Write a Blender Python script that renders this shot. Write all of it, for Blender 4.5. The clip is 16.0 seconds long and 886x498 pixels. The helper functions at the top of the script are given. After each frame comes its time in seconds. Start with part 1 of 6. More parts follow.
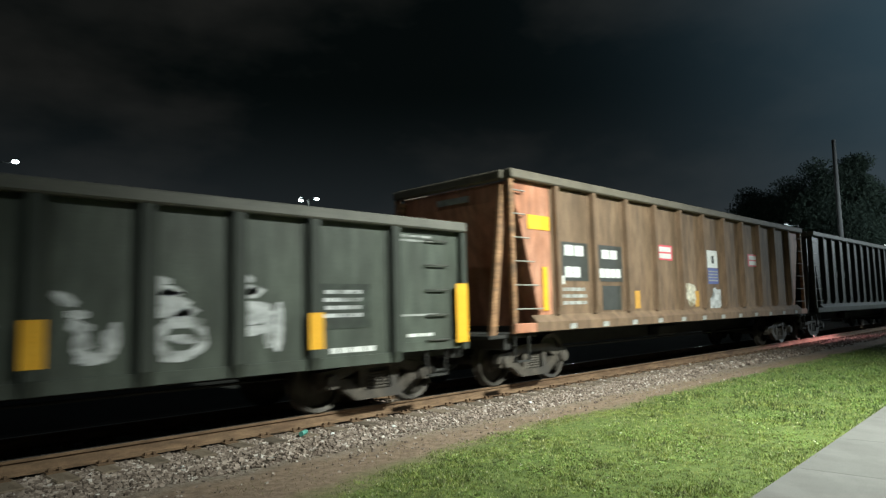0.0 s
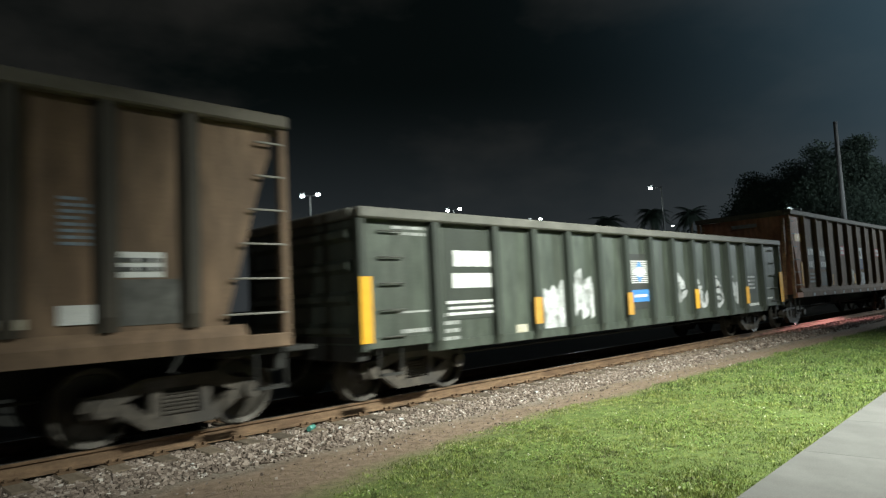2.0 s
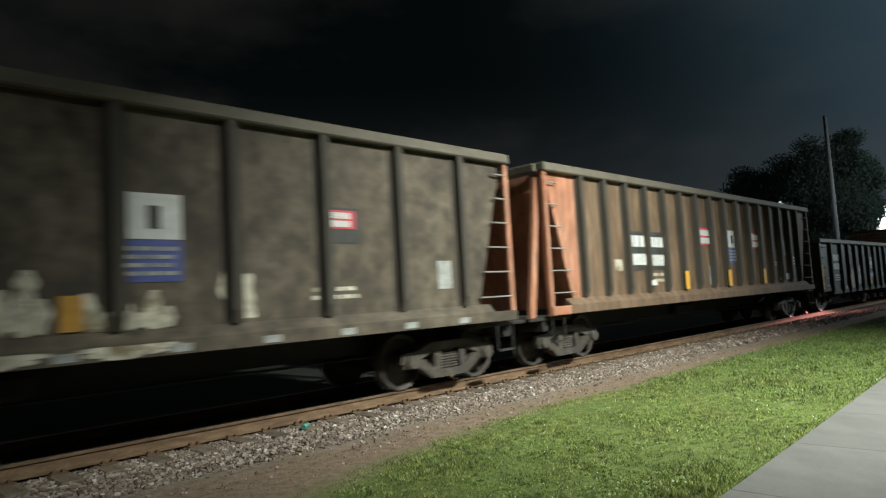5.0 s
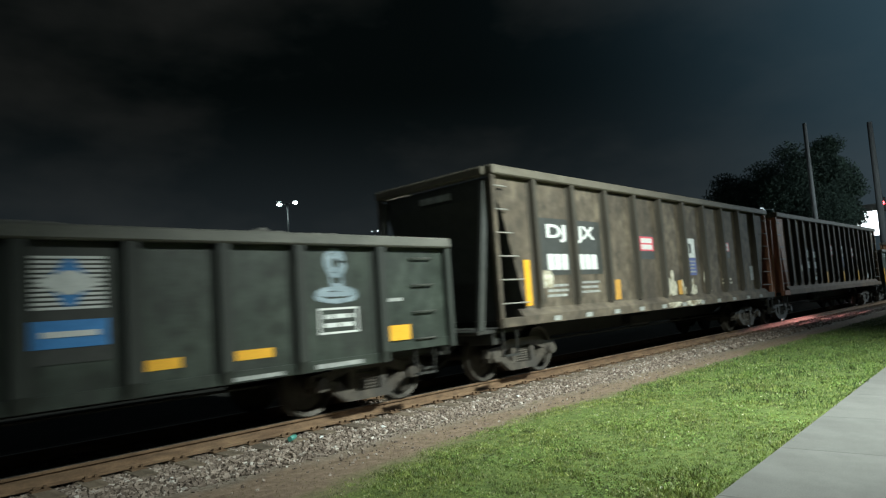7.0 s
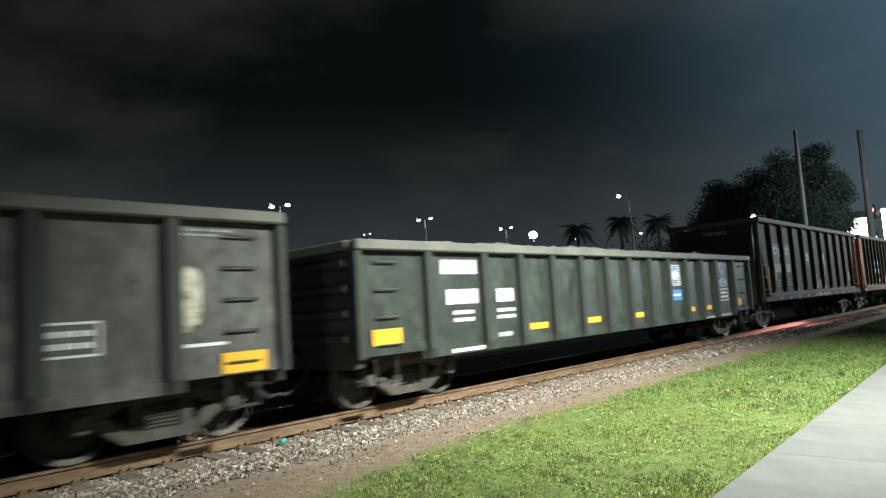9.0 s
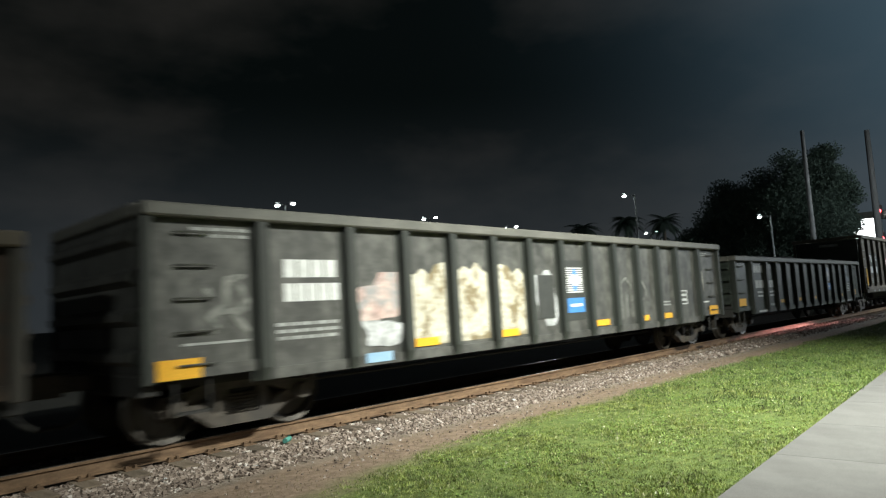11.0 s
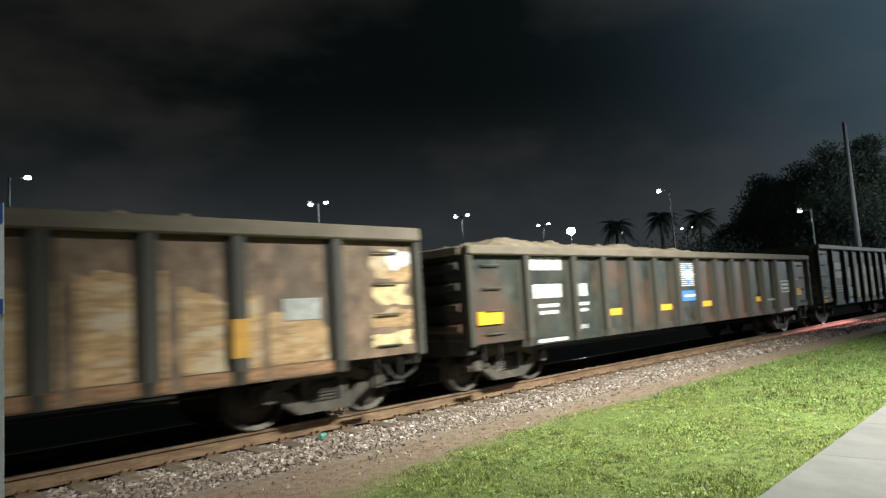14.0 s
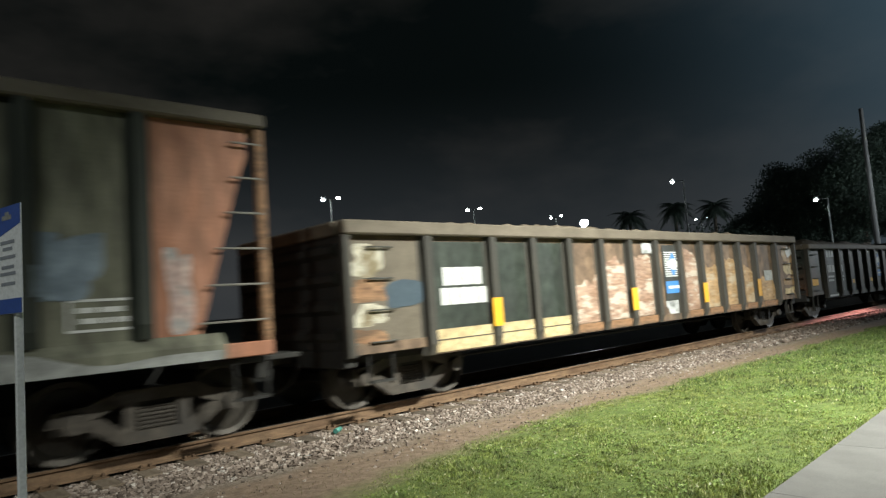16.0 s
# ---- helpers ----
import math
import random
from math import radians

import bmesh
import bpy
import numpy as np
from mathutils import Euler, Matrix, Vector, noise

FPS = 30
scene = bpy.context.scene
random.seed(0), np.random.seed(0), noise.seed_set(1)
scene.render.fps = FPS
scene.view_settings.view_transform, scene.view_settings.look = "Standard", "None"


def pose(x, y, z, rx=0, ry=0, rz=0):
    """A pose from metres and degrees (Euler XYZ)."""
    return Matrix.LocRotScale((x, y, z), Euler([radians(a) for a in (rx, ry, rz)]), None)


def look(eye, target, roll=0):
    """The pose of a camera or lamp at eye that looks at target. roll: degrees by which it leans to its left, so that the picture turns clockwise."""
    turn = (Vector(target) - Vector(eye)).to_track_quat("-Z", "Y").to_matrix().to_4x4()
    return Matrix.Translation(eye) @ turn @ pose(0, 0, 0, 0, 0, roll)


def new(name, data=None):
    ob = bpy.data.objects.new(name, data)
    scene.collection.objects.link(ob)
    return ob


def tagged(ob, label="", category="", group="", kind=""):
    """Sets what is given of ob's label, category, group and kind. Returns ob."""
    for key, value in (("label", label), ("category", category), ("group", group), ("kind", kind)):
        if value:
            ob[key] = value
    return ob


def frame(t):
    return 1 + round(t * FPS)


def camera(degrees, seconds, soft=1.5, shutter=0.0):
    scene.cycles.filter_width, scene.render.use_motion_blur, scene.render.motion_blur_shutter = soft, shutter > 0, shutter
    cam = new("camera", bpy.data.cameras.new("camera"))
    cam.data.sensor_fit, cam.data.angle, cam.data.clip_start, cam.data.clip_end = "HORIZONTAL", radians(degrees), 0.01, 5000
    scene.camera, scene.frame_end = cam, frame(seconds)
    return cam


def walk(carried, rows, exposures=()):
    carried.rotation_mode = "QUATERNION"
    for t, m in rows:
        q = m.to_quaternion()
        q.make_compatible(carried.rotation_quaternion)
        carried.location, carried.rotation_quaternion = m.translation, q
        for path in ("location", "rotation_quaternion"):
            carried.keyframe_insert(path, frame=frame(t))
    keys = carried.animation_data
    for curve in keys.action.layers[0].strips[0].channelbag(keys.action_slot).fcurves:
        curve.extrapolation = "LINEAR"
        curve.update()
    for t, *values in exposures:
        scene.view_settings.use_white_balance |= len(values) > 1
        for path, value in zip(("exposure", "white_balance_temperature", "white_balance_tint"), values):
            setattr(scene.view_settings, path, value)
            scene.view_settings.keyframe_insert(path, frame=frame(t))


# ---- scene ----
cam = camera(68.0, 16.0, soft=1.25, shutter=0.55)
EYE = (0.0, 0.0, 1.46)          # rail top is z = 0
# seconds, pitch, roll, yaw of a hand-held camera that stays in one spot
PATH = [
    (0.0, 5.20, 1.40, -44.73),
    (0.5, 4.60, 1.84, -45.06),
    (1.0, 4.41, 2.17, -44.54),
    (1.5, 4.49, 2.05, -44.41),
    (2.0, 4.54, 2.80, -44.37),
    (2.5, 4.33, 3.27, -44.83),
    (3.0, 4.25, 3.36, -44.90),
    (3.5, 4.08, 3.46, -44.96),
    (6.0, 4.62, 3.30, -45.05),
    (6.5, 5.03, 3.58, -45.39),
    (7.0, 4.95, 3.97, -46.11),
    (7.5, 5.04, 3.79, -46.23),
    (8.0, 5.76, 3.84, -46.53),
    (8.5, 5.61, 3.64, -46.78),
    (9.0, 5.23, 3.64, -46.80),
    (11.3, 5.13, 3.32, -46.36),
    (11.5, 4.87, 3.12, -46.76),
    (12.0, 5.05, 3.76, -47.43),
    (12.5, 5.13, 3.37, -47.95),
    (13.0, 5.09, 3.69, -47.65),
    (13.5, 5.17, 3.52, -45.57),
    (14.0, 5.14, 3.52, -43.57),
    (14.5, 5.03, 4.03, -43.36),
    (15.0, 4.54, 3.66, -41.88),
    (15.5, 4.45, 4.45, -41.33),
    (16.0, 4.67, 4.16, -42.41),
]
# the phone's automatic exposure, in stops, and white balance
EXPOSURES = [(0.0, 0.03, 6250, 4), (2.5, 0.22, 6400, 7), (3.5, 0.02, 6450, 9), (6.0, -0.26, 6150, 2), (6.6, -0.30, 6000, 0), (7.5, 0.28, 6050, 1),
             (9.0, 0.65, 6250, 5), (11.5, 0.18, 6450, 9), (12.5, 0.52, 6450, 9), (14.0, 0.52, 6500, 10), (16.0, 0.30, 6500, 10)]
walk(cam, [(t, pose(*EYE, 90 + p, r, y)) for t, p, r, y in PATH], EXPOSURES)

# ---------------- world and lights ----------------
world = bpy.data.worlds.new("night_sky")
scene.world = world
world.use_nodes = True
wn, wl = world.node_tree.nodes, world.node_tree.links
wn.clear()
w_out = wn.new("ShaderNodeOutputWorld")
w_bg = wn.new("ShaderNodeBackground")
w_tc = wn.new("ShaderNodeTexCoord")
w_map = wn.new("ShaderNodeMapping")
w_map.inputs["Scale"].default_value = (1.0, 1.0, 2.2)
w_noise = wn.new("ShaderNodeTexNoise")
w_noise.inputs["Scale"].default_value = 2.6
w_noise.inputs["Detail"].default_value = 5.0
w_noise.inputs["Roughness"].default_value = 0.52
w_ramp = wn.new("ShaderNodeValToRGB")
w_ramp.color_ramp.elements[0].position, w_ramp.color_ramp.elements[0].color = 0.42, (0.0016, 0.0026, 0.0026, 1)
w_ramp.color_ramp.elements[1].position, w_ramp.color_ramp.elements[1].color = 0.76, (0.0170, 0.0160, 0.0145, 1)
# glare of the lamp out of view, painted into the sky on that side
w_dot = wn.new("ShaderNodeVectorMath")
w_dot.operation = "DOT_PRODUCT"
glow_dir = Vector((math.sin(radians(95)) * math.cos(radians(22)), math.cos(radians(95)) * math.cos(radians(22)), math.sin(radians(22))))
w_dot.inputs[1].default_value = glow_dir
w_pow = wn.new("ShaderNodeMath")
w_pow.operation, w_pow.inputs[1].default_value = "POWER", 17.0
w_max = wn.new("ShaderNodeMath")
w_max.operation, w_max.inputs[1].default_value = "MAXIMUM", 0.0
w_gr = wn.new("ShaderNodeMixRGB")
w_gr.inputs[1].default_value, w_gr.inputs[2].default_value = (0, 0, 0, 1), (0.046, 0.078, 0.104, 1)
# faint haze of town light along the horizon
w_sep = wn.new("ShaderNodeSeparateXYZ")
w_hz = wn.new("ShaderNodeMapRange")
w_hz.inputs["From Min"].default_value, w_hz.inputs["From Max"].default_value = 0.0, 0.33
w_hz.inputs["To Min"].default_value, w_hz.inputs["To Max"].default_value = 1.0, 0.0
w_hr = wn.new("ShaderNodeValToRGB")
w_hr.color_ramp.interpolation = "EASE"
w_hr.color_ramp.elements[0].color, w_hr.color_ramp.elements[1].color = (0, 0, 0, 1), (0.0195, 0.0222, 0.0250, 1)
w_add0 = wn.new("ShaderNodeMixRGB")
w_add0.blend_type, w_add0.inputs[0].default_value = "ADD", 1.0
wl.new(w_tc.outputs["Generated"], w_sep.inputs[0])
wl.new(w_sep.outputs["Z"], w_hz.inputs["Value"])
wl.new(w_hz.outputs["Result"], w_hr.inputs["Fac"])
wl.new(w_hr.outputs["Color"], w_add0.inputs[2])
w_add = wn.new("ShaderNodeMixRGB")
w_add.blend_type, w_add.inputs[0].default_value = "ADD", 1.0
wl.new(w_tc.outputs["Generated"], w_map.inputs["Vector"])
wl.new(w_map.outputs["Vector"], w_noise.inputs["Vector"])
wl.new(w_noise.outputs["Fac"], w_ramp.inputs["Fac"])
wl.new(w_tc.outputs["Generated"], w_dot.inputs[0])
wl.new(w_dot.outputs["Value"], w_max.inputs[0])
wl.new(w_max.outputs["Value"], w_pow.inputs[0])
wl.new(w_pow.outputs["Value"], w_gr.inputs[0])
wl.new(w_ramp.outputs["Color"], w_add0.inputs[1])
wl.new(w_add0.outputs["Color"], w_add.inputs[1])
wl.new(w_gr.outputs["Color"], w_add.inputs[2])
wl.new(w_add.outputs["Color"], w_bg.inputs["Color"])
w_bg.inputs["Strength"].default_value = 1.0
wl.new(w_bg.outputs["Background"], w_out.inputs["Surface"])

LAMP_AT = (9.4, -3.3, 9.8)
LAMP_2_AT = (-12.0, -3.3, 9.8)      # assumed unseen lamps that brighten the sign, far wagons and trees
LAMP_3_AT = (51.0, -5.0, 9.0)


def lamp_object(name, kind, at, target, watts, colour, size=0.3, spot=60, blend=0.5):
    data = bpy.data.lights.new(name, kind)
    data.energy, data.color = watts, colour
    if kind == "AREA":
        data.shape, data.size = "DISK", size
    else:
        data.shadow_soft_size = size
    if kind == "SPOT":
        data.spot_size, data.spot_blend = radians(spot), blend
    ob = new(name, data)
    ob.matrix_world = look(at, target)
    return ob


lamp_object("street_light", "SPOT", (LAMP_AT[0], LAMP_AT[1], LAMP_AT[2] - 0.12), (11.1, 4.5, 0.0), 21500, (0.98, 1.0, 0.90), size=0.22, spot=90, blend=1.0)
lamp_object("street_light", "SPOT", (LAMP_2_AT[0], LAMP_2_AT[1], LAMP_2_AT[2] - 0.12), (-7.0, 4.7, 0.0), 3000, (0.93, 1.0, 0.95), size=0.22, spot=101, blend=1.0)
lamp_object("street_light", "POINT", (LAMP_3_AT[0], LAMP_3_AT[1], LAMP_3_AT[2] - 0.35), (LAMP_3_AT[0], 0, 0), 7800, (0.86, 0.95, 1.0), size=0.2)
# added low red lamp, unseen source assumed for the red along the rails
RED_LAMP_AT = (44.0, 6.7, 0.3)
lamp_object("marker_light", "SPOT", (43.8, 6.72, 0.5), (25.0, 8.3, -0.75), 31000, (1.0, 0.36, 0.32), size=0.06, spot=5.0, blend=0.6)
# added fill points, set apart from the car-park lamps, brightening shrubs and trees
for az, d, lz, watts in ((65.3, 52, 6.0, 40), (73.0, 52.0, 6.8, 30)):
    lamp_object("car_park_light", "POINT", (d * math.sin(radians(az)), d * math.cos(radians(az)), lz), (d * math.sin(radians(az)), d * math.cos(radians(az)), 0), watts, (0.85, 1.0, 0.95), size=0.3)

# ---------------- materials ----------------
MATS = {}


def node_mat(name):
    m = bpy.data.materials.new(name)
    m.use_nodes = True
    return m, m.node_tree.nodes, m.node_tree.links, m.node_tree.nodes["Principled BSDF"]


def surface(name, a, b, rough=0.7, metal=0.0, scale=3.0, stretch=(1, 1, 1), fine=40.0, bump=0.15, dirt=None, dirt_scale=1.2, dirt_at=(0.5, 0.68), random_value=0.0, mottle=1.0):
    """Two tones by noise, a finer grain in value and bump, and optional dirt or rust patches."""
    if name in MATS:
        return MATS[name]
    m, n, l, bsdf = node_mat(name)
    tc = n.new("ShaderNodeTexCoord")
    mp = n.new("ShaderNodeMapping")
    mp.inputs["Scale"].default_value = stretch
    l.new(tc.outputs["Object"], mp.inputs["Vector"])
    n1 = n.new("ShaderNodeTexNoise")
    n1.inputs["Scale"].default_value, n1.inputs["Detail"].default_value, n1.inputs["Roughness"].default_value = scale, 6, 0.6
    l.new(mp.outputs["Vector"], n1.inputs["Vector"])
    r1 = n.new("ShaderNodeValToRGB")
    r1.color_ramp.elements[0].position, r1.color_ramp.elements[0].color = 0.32, (*a, 1)
    r1.color_ramp.elements[1].position, r1.color_ramp.elements[1].color = 0.68, (*b, 1)
    l.new(n1.outputs["Fac"], r1.inputs["Fac"])
    col = r1.outputs["Color"]
    if dirt:
        n4 = n.new("ShaderNodeTexNoise")
        n4.inputs["Scale"].default_value, n4.inputs["Detail"].default_value = scale * 3.2, 5
        l.new(mp.outputs["Vector"], n4.inputs["Vector"])
        m4 = n.new("ShaderNodeMapRange")
        m4.inputs["From Min"].default_value, m4.inputs["From Max"].default_value = 0.3, 0.7
        m4.inputs["To Min"].default_value, m4.inputs["To Max"].default_value = 1 - 0.34 * mottle, 1 + 0.30 * mottle
        l.new(n4.outputs["Fac"], m4.inputs["Value"])
        h4 = n.new("ShaderNodeHueSaturation")
        l.new(m4.outputs["Result"], h4.inputs["Value"])
        l.new(col, h4.inputs["Color"])
        col = h4.outputs["Color"]
        n2 = n.new("ShaderNodeTexNoise")
        n2.inputs["Scale"].default_value, n2.inputs["Detail"].default_value, n2.inputs["Roughness"].default_value = dirt_scale, 8, 0.65
        l.new(mp.outputs["Vector"], n2.inputs["Vector"])
        r2 = n.new("ShaderNodeValToRGB")
        r2.color_ramp.elements[0].position, r2.color_ramp.elements[0].color = dirt_at[0], (0, 0, 0, 1)
        r2.color_ramp.elements[1].position, r2.color_ramp.elements[1].color = dirt_at[1], (1, 1, 1, 1)
        l.new(n2.outputs["Fac"], r2.inputs["Fac"])
        mx = n.new("ShaderNodeMixRGB")
        mx.inputs[2].default_value = (*dirt, 1)
        l.new(r2.outputs["Color"], mx.inputs[0])
        l.new(col, mx.inputs[1])
        col = mx.outputs["Color"]
    n3 = n.new("ShaderNodeTexNoise")
    n3.inputs["Scale"].default_value, n3.inputs["Detail"].default_value = fine, 4
    l.new(tc.outputs["Object"], n3.inputs["Vector"])
    hsv = n.new("ShaderNodeHueSaturation")
    mr = n.new("ShaderNodeMapRange")
    mr.inputs["To Min"].default_value, mr.inputs["To Max"].default_value = 0.72, 1.28
    l.new(n3.outputs["Fac"], mr.inputs["Value"])
    if random_value:
        oi = n.new("ShaderNodeObjectInfo")
        m2 = n.new("ShaderNodeMapRange")
        m2.inputs["To Min"].default_value, m2.inputs["To Max"].default_value = 1 - random_value, 1 + random_value
        l.new(oi.outputs["Random"], m2.inputs["Value"])
        mm = n.new("ShaderNodeMath")
        mm.operation = "MULTIPLY"
        l.new(mr.outputs["Result"], mm.inputs[0])
        l.new(m2.outputs["Result"], mm.inputs[1])
        l.new(mm.outputs["Value"], hsv.inputs["Value"])
    else:
        l.new(mr.outputs["Result"], hsv.inputs["Value"])
    l.new(col, hsv.inputs["Color"])
    l.new(hsv.outputs["Color"], bsdf.inputs["Base Color"])
    bsdf.inputs["Roughness"].default_value, bsdf.inputs["Metallic"].default_value = rough, metal
    if bump:
        bp = n.new("ShaderNodeBump")
        bp.inputs["Strength"].default_value, bp.inputs["Distance"].default_value = bump, 0.02
        l.new(n3.outputs["Fac"], bp.inputs["Height"])
        l.new(bp.outputs["Normal"], bsdf.inputs["Normal"])
    MATS[name] = m
    return m


def islands(name, stops, rough=0.85):
    """A different tone for every loose piece of one mesh."""
    m, n, l, bsdf = node_mat(name)
    g = n.new("ShaderNodeNewGeometry")
    r = n.new("ShaderNodeValToRGB")
    while len(r.color_ramp.elements) < len(stops):
        r.color_ramp.elements.new(0.5)
    for e, (p, c) in zip(r.color_ramp.elements, stops):
        e.position, e.color = p, (*c, 1)
    l.new(g.outputs["Random Per Island"], r.inputs["Fac"])
    l.new(r.outputs["Color"], bsdf.inputs["Base Color"])
    bsdf.inputs["Roughness"].default_value = rough
    return m


def tufted(name, stops, rough):
    """Blades of random tone, lighter and darker by tuft, yellower by patch."""
    m = islands(name, stops, rough)
    n, l, bsdf = m.node_tree.nodes, m.node_tree.links, m.node_tree.nodes["Principled BSDF"]
    ramp = next(q for q in n if q.bl_idname == "ShaderNodeValToRGB")
    tc = n.new("ShaderNodeTexCoord")
    hsv = n.new("ShaderNodeHueSaturation")
    for scale, lo, hi, socket in ((8.0, 0.34, 1.62, "Value"), (1.1, 0.480, 0.508, "Hue")):
        t = n.new("ShaderNodeTexNoise")
        t.inputs["Scale"].default_value, t.inputs["Detail"].default_value, t.inputs["Roughness"].default_value = scale, 6, 0.68
        l.new(tc.outputs["Object"], t.inputs["Vector"])
        r = n.new("ShaderNodeMapRange")
        r.inputs["From Min"].default_value, r.inputs["From Max"].default_value = 0.36, 0.64
        r.inputs["To Min"].default_value, r.inputs["To Max"].default_value = lo, hi
        l.new(t.outputs["Fac"], r.inputs["Value"])
        l.new(r.outputs["Result"], hsv.inputs[socket])
    l.new(ramp.outputs["Color"], hsv.inputs["Color"])
    l.new(hsv.outputs["Color"], bsdf.inputs["Base Color"])
    return m


def glowing(name, colour, strength):
    m, n, l, bsdf = node_mat(name)
    bsdf.inputs["Base Color"].default_value = (*colour, 1)
    bsdf.inputs["Emission Color"].default_value = (*colour, 1)
    bsdf.inputs["Emission Strength"].default_value = strength
    return m


